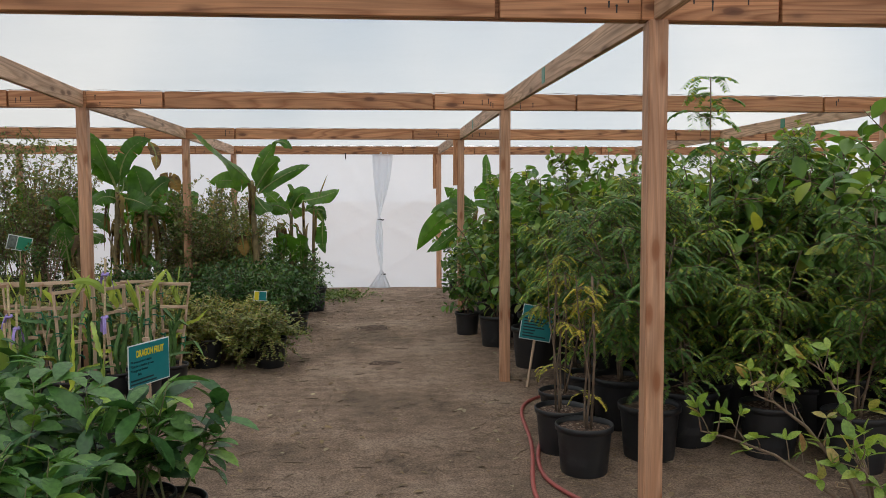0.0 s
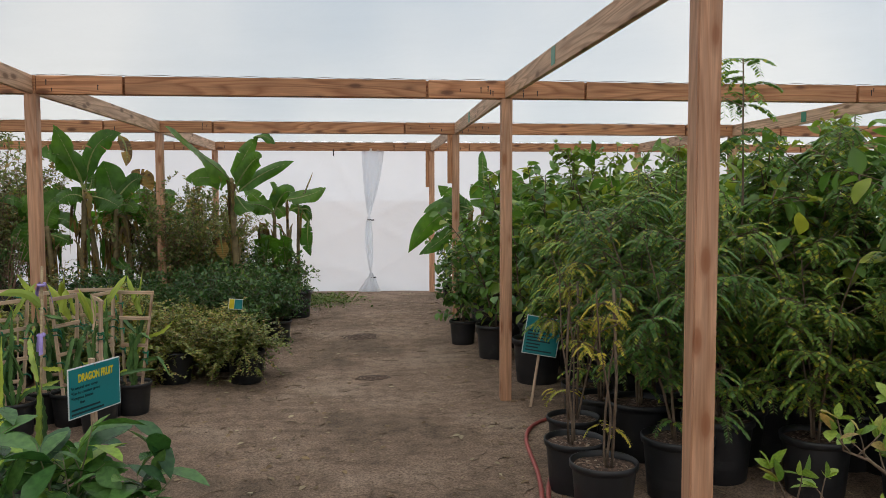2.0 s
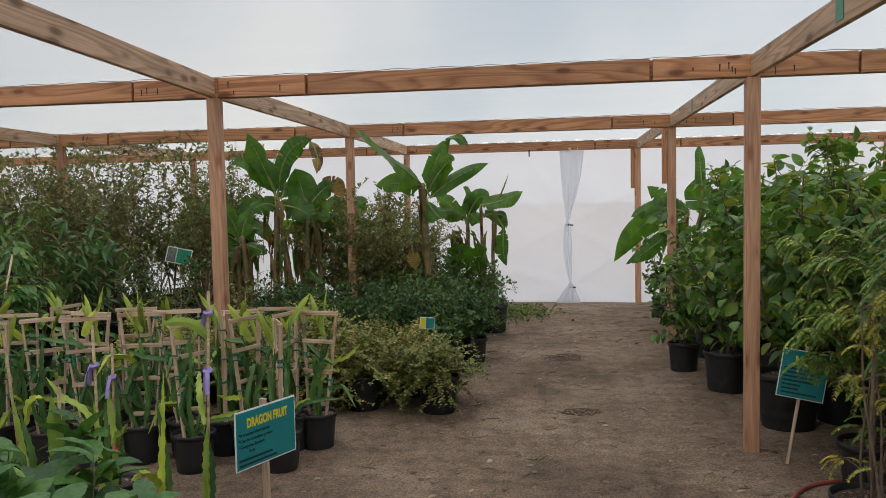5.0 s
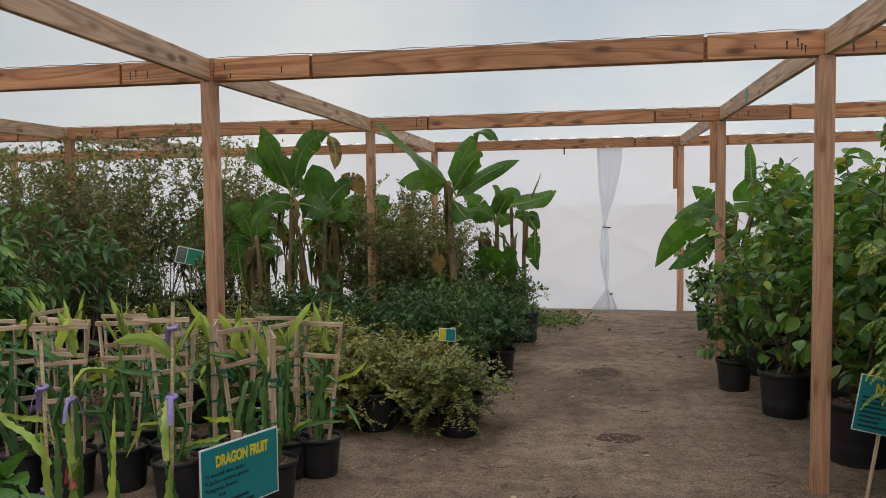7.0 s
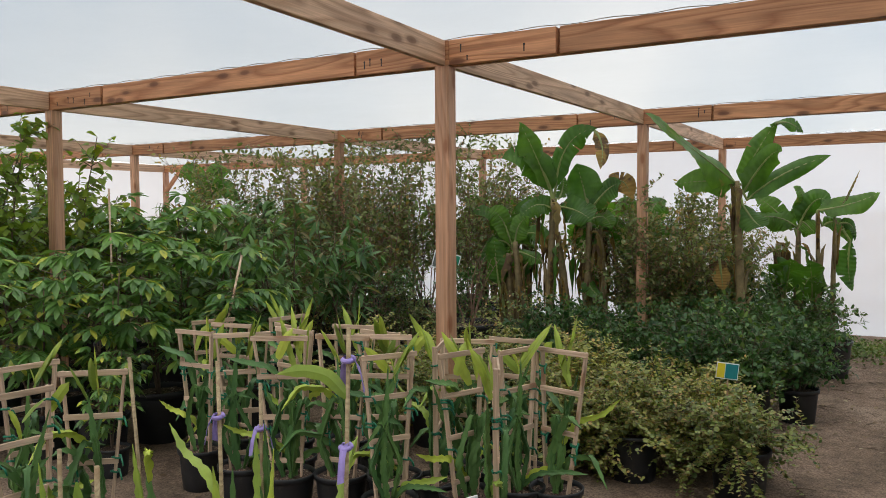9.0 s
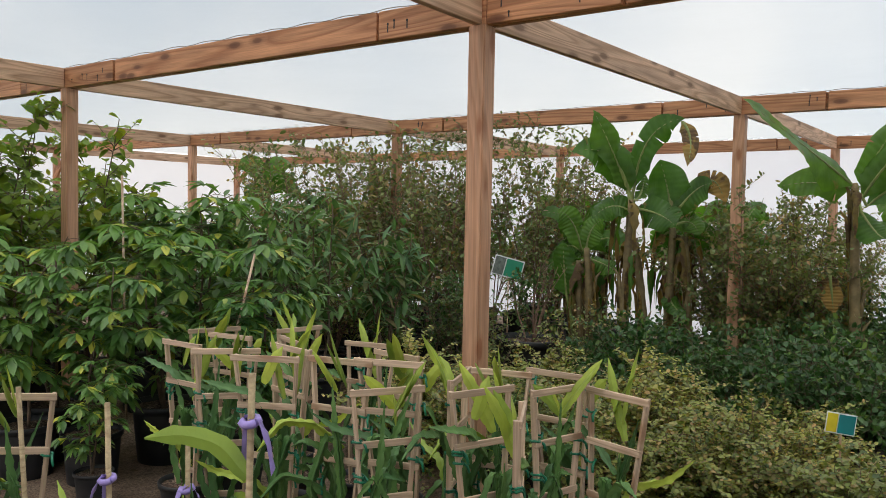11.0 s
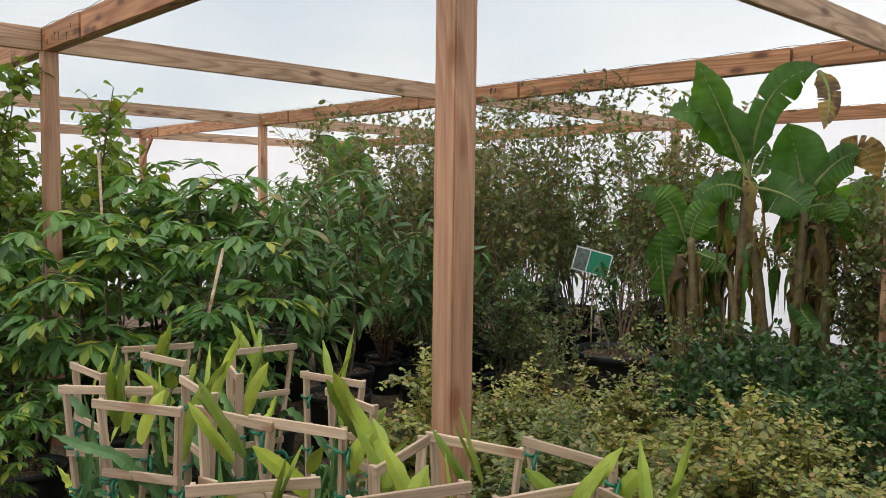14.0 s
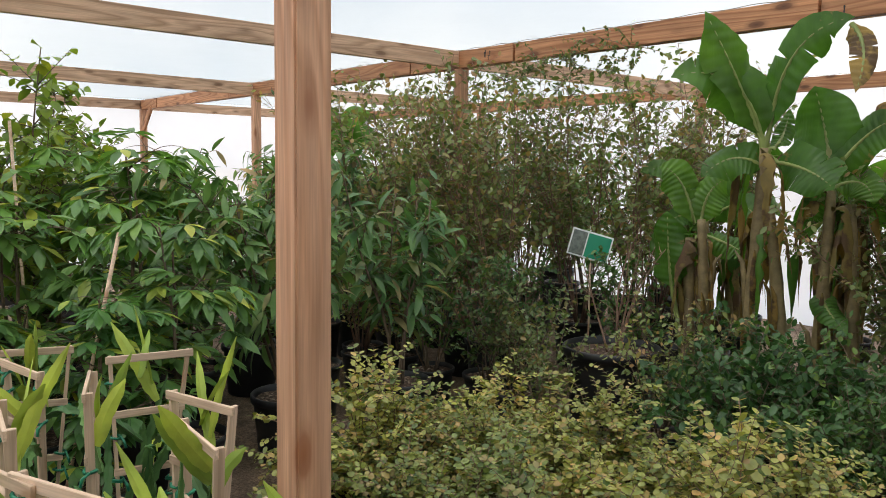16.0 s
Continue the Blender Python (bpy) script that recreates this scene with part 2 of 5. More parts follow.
def soil_material():
    m, n, l, p = material("bark-chip soil")
    tc = n.new("ShaderNodeTexCoord")
    a = node(n, "ShaderNodeTexVoronoi", Scale=75.0)
    l.new(tc.outputs["Object"], a.inputs["Vector"])
    split = n.new("ShaderNodeSeparateColor")
    l.new(a.outputs["Color"], split.inputs[0])
    r = ramp(n, [(0.0, (0.03, 0.018, 0.012)), (0.55, (0.085, 0.05, 0.034)), (0.85, (0.16, 0.1, 0.07)), (1.0, (0.34, 0.27, 0.2))])
    l.new(split.outputs[0], r.inputs[0])
    l.new(r.outputs[0], p.inputs["Base Color"])
    p.inputs["Roughness"].default_value = 0.95
    bumped(n, l, p, split.outputs[1], 1.0, 0.012)
    return m


SOIL = soil_material()
HOSE_RED = plain_material("red rubber hose", (0.30, 0.07, 0.06), 0.5, 0.25, 14, 0.1)
TIE_GREEN = plain_material("green plant tape", (0.015, 0.19, 0.1), 0.4, 0.2, 20, 0.1)
RIBBON_LILAC = plain_material("lilac ribbon", (0.34, 0.26, 0.62), 0.5, 0.2, 20, 0.1)
RIBBON_PINK = plain_material("pink ribbon", (0.75, 0.13, 0.17), 0.5, 0.2, 20, 0.1)
SIGN_TEAL = plain_material("teal sign board", (0.012, 0.22, 0.24), 0.35, 0.08, 6, 0.03)
SIGN_GREEN = plain_material("green sign panel", (0.02, 0.3, 0.17), 0.35, 0.08, 6, 0.03)
SIGN_GREY = plain_material("grey sign photo", (0.16, 0.19, 0.17), 0.35, 0.5, 30, 0.03)
SIGN_WHITE = plain_material("white sign border", (0.72, 0.75, 0.74), 0.45, 0.05, 8, 0.03)
SIGN_YELLOW = plain_material("yellow lettering", (0.72, 0.6, 0.03), 0.45, 0.08, 20, 0.03)
SIGN_INK = plain_material("dark lettering", (0.006, 0.035, 0.045), 0.5, 0.1, 20, 0.03)
TIE_BLACK = plain_material("black cord", (0.015, 0.015, 0.017), 0.6, 0.2, 20, 0.1)
DEAD_LEAF = leaf_material("dead leaf", [(0.13, 0.08, 0.05), (0.23, 0.16, 0.105), (0.44, 0.36, 0.28)], 0.8, 0.05, share=0.6)
WEED = leaf_material("low weed", [(0.08, 0.13, 0.04), (0.13, 0.18, 0.05), (0.22, 0.2, 0.08)], 0.5, 0.3)


def pot_material():
    m, n, l, p = material("black nursery pot")
    tc = n.new("ShaderNodeTexCoord")
    a = node(n, "ShaderNodeTexNoise", Scale=9.0, Detail=7.0, Roughness=0.7)
    l.new(tc.outputs["Object"], a.inputs["Vector"])
    r = ramp(n, [(0.35, (0.012, 0.013, 0.015)), (0.6, (0.02, 0.021, 0.024)), (0.8, (0.075, 0.068, 0.06))])
    l.new(a.outputs["Fac"], r.inputs[0])
    l.new(r.outputs[0], p.inputs["Base Color"])
    rr = ramp(n, [(0.3, (0.35, 0.35, 0.35)), (0.75, (0.7, 0.7, 0.7))])
    l.new(a.outputs["Fac"], rr.inputs[0])
    l.new(rr.outputs[0], p.inputs["Roughness"])
    bumped(n, l, p, a.outputs["Fac"], 0.12, 0.01)
    return m


POT = pot_material()


def dirt_material():
    m, n, l, p = material("trodden dirt")
    tc = n.new("ShaderNodeTexCoord")
    patch = node(n, "ShaderNodeTexNoise", Scale=0.9, Detail=6.0, Roughness=0.6)
    mid = node(n, "ShaderNodeTexNoise", Scale=7.0, Detail=8.0, Roughness=0.7)
    fine = node(n, "ShaderNodeTexNoise", Scale=70.0, Detail=5.0, Roughness=0.7)
    peb = node(n, "ShaderNodeTexVoronoi", Scale=38.0)
    for a in (patch, mid, fine, peb):
        l.new(tc.outputs["Object"], a.inputs["Vector"])
    base = ramp(n, [(0.37, (0.2, 0.14, 0.097)), (0.5, (0.3, 0.207, 0.147)), (0.63, (0.385, 0.28, 0.207))])
    l.new(patch.outputs["Fac"], base.inputs[0])
    t1 = ramp(n, [(0.32, (0.5, 0.48, 0.46)), (0.52, (1, 1, 1)), (0.7, (1.3, 1.28, 1.26))])
    l.new(mid.outputs["Fac"], t1.inputs[0])
    c = mixed(n, l, 0.85, base.outputs[0], t1.outputs[0], "MULTIPLY")
    t2 = ramp(n, [(0.36, (0.34, 0.32, 0.3)), (0.52, (1, 1, 1)), (0.68, (1.6, 1.58, 1.55))])
    l.new(fine.outputs["Fac"], t2.inputs[0])
    c = mixed(n, l, 0.8, c, t2.outputs[0], "MULTIPLY")
    pr = ramp(n, [(0.04, (1.4, 1.35, 1.3)), (0.13, (1, 1, 1))])
    l.new(peb.outputs["Distance"], pr.inputs[0])
    c = mixed(n, l, 0.6, c, pr.outputs[0], "MULTIPLY")
    l.new(c, p.inputs["Base Color"])
    p.inputs["Roughness"].default_value = 0.95
    add = n.new("ShaderNodeMath")
    add.operation = "MULTIPLY_ADD"
    l.new(mid.outputs["Fac"], add.inputs[0])
    add.inputs[1].default_value = 2.2
    l.new(fine.outputs["Fac"], add.inputs[2])
    bumped(n, l, p, add.outputs[0], 0.9, 0.025)
    return m


DIRT = dirt_material()


def film_material(name, clear, pass_light, tint, tint_clear):
    # milky greenhouse film: part of the light goes straight on, most is scattered onwards
    m, n, l, p = material(name)
    n.remove(p)
    tc = n.new("ShaderNodeTexCoord")
    a = node(n, "ShaderNodeTexNoise", Scale=0.7, Detail=5.0, Roughness=0.6)
    l.new(tc.outputs["Object"], a.inputs["Vector"])
    r = ramp(n, [(0.3, tuple(c * 0.94 for c in tint)), (0.7, tint)])
    l.new(a.outputs["Fac"], r.inputs[0])
    tr = n.new("ShaderNodeBsdfTranslucent")
    l.new(r.outputs[0], tr.inputs[0])
    df = node(n, "ShaderNodeBsdfDiffuse", Roughness=0.5)
    l.new(r.outputs[0], df.inputs[0])
    fold = node(n, "ShaderNodeTexNoise", Scale=2.2, Detail=5.0, Roughness=0.55, Distortion=0.6)
    l.new(tc.outputs["Object"], fold.inputs["Vector"])
    b = node(n, "ShaderNodeBump", Strength=0.25, Distance=0.05)
    l.new(fold.outputs["Fac"], b.inputs["Height"])
    l.new(b.outputs[0], tr.inputs["Normal"])
    l.new(b.outputs[0], df.inputs["Normal"])
    tp = n.new("ShaderNodeBsdfTransparent")
    tp.inputs[0].default_value = (*tint_clear, 1)
    m1 = n.new("ShaderNodeMixShader")
    m1.inputs[0].default_value = pass_light
    l.new(df.outputs[0], m1.inputs[1])
    l.new(tr.outputs[0], m1.inputs[2])
    m2 = n.new("ShaderNodeMixShader")
    m2.inputs[0].default_value = clear
    l.new(m1.outputs[0], m2.inputs[1])
    l.new(tp.outputs[0], m2.inputs[2])
    l.new(m2.outputs[0], n["Material Output"].inputs[0])
    return m


# roof tints are cut far below the walls' to hold down the roof's brightness
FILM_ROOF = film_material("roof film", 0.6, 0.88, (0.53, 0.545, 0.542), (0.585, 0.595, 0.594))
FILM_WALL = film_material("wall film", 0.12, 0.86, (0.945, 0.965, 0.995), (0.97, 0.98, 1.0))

# ---- building blocks ----


def ground_z(x, y):
    rise = min(1.0, max(0.0, (y - 10.5) / 3.6))
    return 0.055 * rise * rise * (3 - 2 * rise) + 0.007 * math.sin(1.3 * x + 0.7 * y) + 0.006 * math.sin(2.9 * x - 1.7 * y + 1) + 0.004 * math.sin(5.1 * y + 2.3 * x)


def mesh_object(name, verts, faces, mat, parent=None, label="", smooth=True):
    me = bpy.data.meshes.new(name)
    me.from_pydata(verts.tolist() if hasattr(verts, "tolist") else verts, [], faces.tolist() if hasattr(faces, "tolist") else faces)
    me.materials.append(mat)
    if smooth:
        me.shade_smooth()
    ob = new(name, me)
    if parent:
        ob.parent = parent
    if label:
        tagged(ob, label)
    return ob


def part(name, bm, mat, parent=None, label="", smooth=False):
    me = bpy.data.meshes.new(name)
    bm.to_mesh(me)
    bm.free()
    me.materials.append(mat)
    if smooth:
        me.shade_smooth()
    ob = new(name, me)
    if parent:
        ob.parent = parent
    if label:
        tagged(ob, label)
    return ob


def board_bm(length, depth, height, bevel=0.003):
    # x from 0 to length; y and z centred
    bm = bmesh.new()
    bmesh.ops.create_cube(bm, size=1.0, matrix=Matrix.Translation((length / 2, 0, 0)) @ Matrix.Diagonal((length, depth, height, 1)))
    bmesh.ops.bevel(bm, geom=bm.edges[:], offset=bevel, segments=1, affect="EDGES")
    return bm


def along(a, b, roll=0):
    """A pose whose x axis runs from a to b."""
    a, b = Vector(a), Vector(b)
    q = (b - a).to_track_quat("X", "Z")
    return Matrix.Translation(a) @ q.to_matrix().to_4x4() @ pose(0, 0, 0, roll)


def tube(points, radii, sides=6):
    P = np.array(points, float)
    R = np.broadcast_to(np.array(radii, float), (len(P),))
    T = np.gradient(P, axis=0)
    T /= np.linalg.norm(T, axis=1)[:, None] + 1e-9
    ref = np.array([0.31, 0.92, 0.23])
    U = np.cross(T, ref)
    U /= np.linalg.norm(U, axis=1)[:, None] + 1e-9
    W = np.cross(T, U)
    a = np.linspace(0, 2 * math.pi, sides, endpoint=False)
    V = P[:, None] + R[:, None, None] * (np.cos(a)[None, :, None] * U[:, None] + np.sin(a)[None, :, None] * W[:, None])
    F = []
    for i in range(len(P) - 1):
        for j in range(sides):
            k = (j + 1) % sides
            F.append((i * sides + j, i * sides + k, (i + 1) * sides + k, (i + 1) * sides + j))
    F.append(tuple(range(sides))[::-1])
    F.append(tuple((len(P) - 1) * sides + j for j in range(sides)))
    return V.reshape(-1, 3), F


class Pile:
    """Collects meshes into one."""

    def __init__(self):
        self.v, self.f, self.n = [], [], 0

    def add(self, v, f):
        v = np.asarray(v, float)
        self.v.append(v)
        n = self.n
        self.f.extend([tuple(i + n for i in q) for q in f])
        self.n += len(v)

    def build(self, name, mat, parent=None, label="", smooth=True):
        return mesh_object(name, np.concatenate(self.v), self.f, mat, parent, label, smooth)


def leaf_shape(width, fold, curl, stations):
    # a blade along x, one unit long, folded along its midrib
    v, f = [(0, 0, 0)], []
    for s, w in stations:
        z = -curl * s * s
        v += [(s, 0, z), (s, w * width, z + fold * w), (s, -w * width, z + fold * w)]
    v.append((1, 0, -curl))
    f += [(0, 1, 2), (0, 3, 1)]
    for k in range(len(stations) - 1):
        a, b = 1 + 3 * k, 4 + 3 * k
        f += [(a, b, b + 1, a + 1), (a, a + 2, b + 2, b)]
    a, t = 1 + 3 * (len(stations) - 1), len(v) - 1
    f += [(a, t, a + 1), (a, a + 2, t)]
    return np.array(v), f


SMALL = (np.array([(0, 0, 0), (1, 0, -0.12), (0.26, 0.25, 0.05), (0.66, 0.26, -0.01), (0.26, -0.25, 0.05), (0.66, -0.26, -0.01)]), [(0, 1, 3, 2), (0, 4, 5, 1)])
OVAL = leaf_shape(0.27, 0.07, 0.18, [(0.2, 0.68), (0.5, 1.0), (0.8, 0.62)])
BROAD = leaf_shape(0.3, 0.09, 0.22, [(0.14, 0.5), (0.34, 0.95), (0.58, 1.0), (0.82, 0.58)])
ROUND = (np.array([(0, 0, 0), (1, 0, -0.1), (0.25, 0.34, 0.04), (0.72, 0.34, -0.02), (0.25, -0.34, 0.04), (0.72, -0.34, -0.02)]), [(0, 1, 3, 2), (0, 4, 5, 1)])
PALMATE = leaf_shape(0.185, 0.05, 0.16, [(0.2, 0.55), (0.5, 1.0), (0.8, 0.6)])
SEEDLING = leaf_shape(0.22, 0.07, 0.24, [(0.14, 0.4), (0.36, 0.85), (0.62, 1.0), (0.85, 0.6)])
LANCE = leaf_shape(0.14, 0.05, 0.3, [(0.15, 0.6), (0.42, 1.0), (0.72, 0.72)])
SLIVER = leaf_shape(0.26, 0.02, 0.05, [(0.5, 1.0)])


def leaves(pos, way, size, shape, rng, tumble=0.5):
    """One mesh of many leaves: each from pos along way."""
    pos, way, size = np.asarray(pos, float), np.asarray(way, float), np.asarray(size, float)
    n = len(pos)
    x = way / (np.linalg.norm(way, axis=1)[:, None] + 1e-9)
    up = np.array([0, 0, 1.0]) + rng.normal(0, tumble, (n, 3))
    y = np.cross(up, x)
    y /= np.linalg.norm(y, axis=1)[:, None] + 1e-9
    z = np.cross(x, y)
    sv, sf = shape
    V = pos[:, None] + size[:, None, None] * (sv[None, :, 0:1] * x[:, None] + sv[None, :, 1:2] * y[:, None] + sv[None, :, 2:3] * z[:, None])
    k = len(sv)
    F = [tuple(i + b for i in q) for b in range(0, n * k, k) for q in sf]
    return V.reshape(-1, 3), F


def leaf_objects(thing, pos, way, size, shape, mat, rng, tumble=0.5):
    """Large leaves, each a part of its own on one shared mesh."""
    me = bpy.data.meshes.new("leaf")
    me.from_pydata(shape[0].tolist(), [], shape[1])
    me.materials.append(mat)
    me.shade_smooth()
    for o, d, k in zip(pos, way, size):
        x = Vector(d).normalized()
        y = (Vector((0, 0, 1)) + Vector(rng.normal(0, tumble, 3))).cross(x).normalized()
        z = x.cross(y)
        ob = new("leaf", me)
        ob.parent = thing
        ob.matrix_basis = Matrix.Translation(o) @ Matrix((x, y, z)).transposed().to_4x4() @ Matrix.Scale(float(k), 4)


def bent(start, way, length, rng, droop=0.0, wander=0.1, steps=7):
    p, d = np.array(start, float), np.array(way, float)
    d /= np.linalg.norm(d)
    pts = [p.copy()]
    for _ in range(steps):
        d = d + rng.normal(0, wander, 3) + np.array([0, 0, -droop / steps])
        d /= np.linalg.norm(d)
        p = p + d * length / steps
        pts.append(p.copy())
    return np.array(pts)


def spot(pts, s):
    k = min(int(s * (len(pts) - 1)), len(pts) - 2)
    u = s * (len(pts) - 1) - k
    d = pts[k + 1] - pts[k]
    return pts[k] * (1 - u) + pts[k + 1] * u, d / (np.linalg.norm(d) + 1e-9)


def pot_parts(thing, radius, height, fill=0.9):
    prof = [(0.80 * radius, 0.0), (0.82 * radius, 0.008), (0.955 * radius, height * 0.86), (0.96 * radius, height * 0.885), (1.03 * radius, height * 0.89),
            (1.045 * radius, height * 0.985), (1.02 * radius, height), (0.985 * radius, height), (0.95 * radius, height * 0.9), (0.86 * radius, height * 0.25)]
    sides = 28
    V, F = [], []
    for r, z in prof:
        V += [(r * math.cos(2 * math.pi * j / sides), r * math.sin(2 * math.pi * j / sides), z) for j in range(sides)]
    for i in range(len(prof) - 1):
        for j in range(sides):
            k = (j + 1) % sides
            F.append((i * sides + j, i * sides + k, (i + 1) * sides + k, (i + 1) * sides + j))
    F.append(tuple(range(sides))[::-1])
    mesh_object("pot", V, F, POT, thing, "black plastic nursery pot")
    # lumpy soil
    rings, V, F = 6, [(0, 0, height * fill + 0.012)], []
    for i in range(1, rings + 1):
        r = 0.94 * radius * i / rings
        for j in range(20):
            a = 2 * math.pi * j / 20
            x, y = r * math.cos(a), r * math.sin(a)
            V.append((x, y, height * fill + 0.014 * noise.noise((x * 26, y * 26, radius * 40))))
    for j in range(20):
        F.append((0, 1 + j, 1 + (j + 1) % 20))
    for i in range(rings - 1):
        for j in range(20):
            a, b = 1 + i * 20 + j, 1 + i * 20 + (j + 1) % 20
            F.append((a, a + 20, b + 20, b))
    mesh_object("soil", V, F, SOIL, thing, "brown bark-chip potting soil")


def potted(name, label, category, group, radius, height):
    thing = new(name)
    thing.empty_display_size = 0.1
    tagged(thing, label, category, group)
    pot_parts(thing, radius, height)
    return thing


def plant_out(models, places, rng, group=""):
    """Sets the models and their copies out: places are x, y, scale."""
    used = set()
    for k, (x, y, s) in enumerate(places):
        ob = models[k % len(models)]
        m = Matrix.Translation((x, y, ground_z(x, y) - 0.002)) @ Matrix.Rotation(rng.uniform(0, 6.28), 4, "Z") @ Matrix.Scale(s, 4)
        if k % len(models) in used:
            copy_thing(ob, m)
        else:
            used.add(k % len(models))
            ob.matrix_basis = m


def bush(thing, seed, base, stems, height, lean, sides, reach, leaf, size, per_m, shape, mat, bark, droop=0.3, start=0.25, thick=0.008, tumble=0.5, spread=0.8, single=False):
    """Stems out of the pot, side twigs off them, leaves along all of it."""
    rng = np.random.default_rng(seed)
    wood, pos, way, sz = Pile(), [], [], []
    twigs = []
    for i in range(stems):
        a = rng.uniform(0, 6.28)
        t = rng.uniform(0.2, 1) * lean
        d = (math.cos(a) * t, math.sin(a) * t, 1)
        L = height * rng.uniform(0.72, 1.04)
        p = bent((0.03 * math.cos(a), 0.03 * math.sin(a), base - 0.02), d, L, rng, droop * t, 0.07, 8)
        wood.add(*tube(p, np.linspace(thick, thick * 0.25, len(p)), 5))
        twigs.append((p, start + 0.2, L))
        for _ in range(sides):
            s = rng.uniform(start, 0.97)
            o, tan = spot(p, s)
            b = rng.uniform(0, 6.28)
            dd = np.array([math.cos(b), math.sin(b), rng.uniform(-0.1, 0.8)]) * spread + tan * 0.5
            l2 = reach * rng.uniform(0.45, 1.05) * (1.15 - 0.55 * s)
            q = bent(o, dd, l2, rng, droop, 0.1, 5)
            wood.add(*tube(q, np.linspace(thick * 0.4, thick * 0.12, len(q)), 3))
            twigs.append((q, 0.12, l2))
    for p, s0, L in twigs:
        for s in np.arange(s0, 1.0, 1 / max(per_m * L, 1)):
            o, tan = spot(p, min(s + rng.uniform(0, 0.03), 0.999))
            b = rng.normal(0, 1, 3)
            b -= tan * b.dot(tan)
            b /= np.linalg.norm(b) + 1e-9
            pos.append(o)
            way.append(tan * 0.45 + b * 0.85 + np.array([0, 0, -leaf]))
            sz.append(size * rng.uniform(0.6, 1.2))
    wood.build("stem", bark, thing)
    if single:
        leaf_objects(thing, pos, way, sz, shape, mat, rng, tumble)
        return thing
    v, f = leaves(pos, way, sz, shape, rng, tumble)
    mesh_object("foliage", v, f, mat, thing)
    return thing


def compound(thing, seed, base, stems, height, lean, count, frond, leaflets, size, shape, mat, bark, fan=False, droop=0.5, start=0.3, thick=0.011, sides=4, reach=0.3, single=False):
    """Stems with feathered (or fanned) compound leaves."""
    rng = np.random.default_rng(seed)
    wood, pos, way, sz, lines = Pile(), [], [], [], []
    for i in range(stems):
        a = rng.uniform(0, 6.28)
        t = lean * rng.uniform(0.2, 1)
        L = height * rng.uniform(0.8, 1.03)
        p = bent((0.02 * math.cos(a), 0.02 * math.sin(a), base - 0.02), (math.cos(a) * t, math.sin(a) * t, 1), L, rng, 0.1, 0.05, 9)
        wood.add(*tube(p, np.linspace(thick, thick * 0.35, len(p)), 6))
        lines.append((p, start))
        for _ in range(sides):
            s = rng.uniform(start, 0.95)
            o, tan = spot(p, s)
            b = rng.uniform(0, 6.28)
            q = bent(o, np.array([math.cos(b), math.sin(b), 0.7]), reach * rng.uniform(0.5, 1.1), rng, 0.2, 0.08, 5)
            wood.add(*tube(q, np.linspace(thick * 0.45, thick * 0.2, len(q)), 4))
            lines.append((q, 0.3))
    for k in range(count):
        p, s0 = lines[rng.integers(len(lines))]
        s = s0 + (0.999 - s0) * rng.uniform(0, 1) ** 0.7
        o, tan = spot(p, s)
        b = rng.uniform(0, 6.28)
        d = np.array([math.cos(b), math.sin(b), rng.uniform(0.0, 0.9)]) + tan * 0.4
        L = frond * rng.uniform(0.6, 1.1)
        q = bent(o, d, L, rng, droop * 2.0, 0.05, 5)
        rib = tube(q, np.linspace(0.0022, 0.001, len(q)), 3)
        if single:
            pos, way, sz = [], [], []
        else:
            wood.add(*rib)
        if fan:
            e, tan = q[-1], q[-1] - q[-2]
            tan = tan / np.linalg.norm(tan)
            side = np.cross(tan, (0, 0, 1.0))
            side /= np.linalg.norm(side) + 1e-9
            for j in range(leaflets):
                g = (j / (leaflets - 1) - 0.5) * 3.4
                pos.append(e)
                way.append(tan * math.cos(g) + side * math.sin(g) + np.array([0, 0, -0.12]) + rng.normal(0, 0.1, 3))
                sz.append(size * rng.uniform(0.8, 1.15) * (1 - 0.28 * abs(g) / 1.7))
        else:
            for j in range(leaflets):
                u = 0.18 + 0.8 * j / leaflets
                e, tan = spot(q, u)
                side = np.cross(tan, (0, 0, 1.0))
                side /= np.linalg.norm(side) + 1e-9
                for sg in (-1, 1):
                    pos.append(e)
                    way.append(side * sg + tan * 0.55 + np.array([0, 0, -0.3]) + rng.normal(0, 0.08, 3))
                    sz.append(size * (1 - 0.45 * u) * rng.uniform(0.85, 1.1))
        if single:
            one = Pile()
            one.add(*rib)
            one.add(*leaves(pos, way, sz, shape, rng, 0.15))
            one.build("frond", mat, thing)
    wood.build("stem", bark, thing)
    if single:
        return thing
    v, f = leaves(pos, way, sz, shape, rng, 0.15)
    mesh_object("foliage", v, f, mat, thing)
    return thing


# ---- the house: ground, film and frame ----
BAY, TOP, BEAM = 3.66, 2.475, 0.14
COLS = [-13.74, -10.08, -6.42, -2.76, 0.9, 4.56, 8.22]
ROWS_Y = [-3.98, -0.32, 3.34, 7.0, 10.66, 14.32]
X0, X1, Y0, Y1 = -13.80, 8.28, -7.7, 14.39

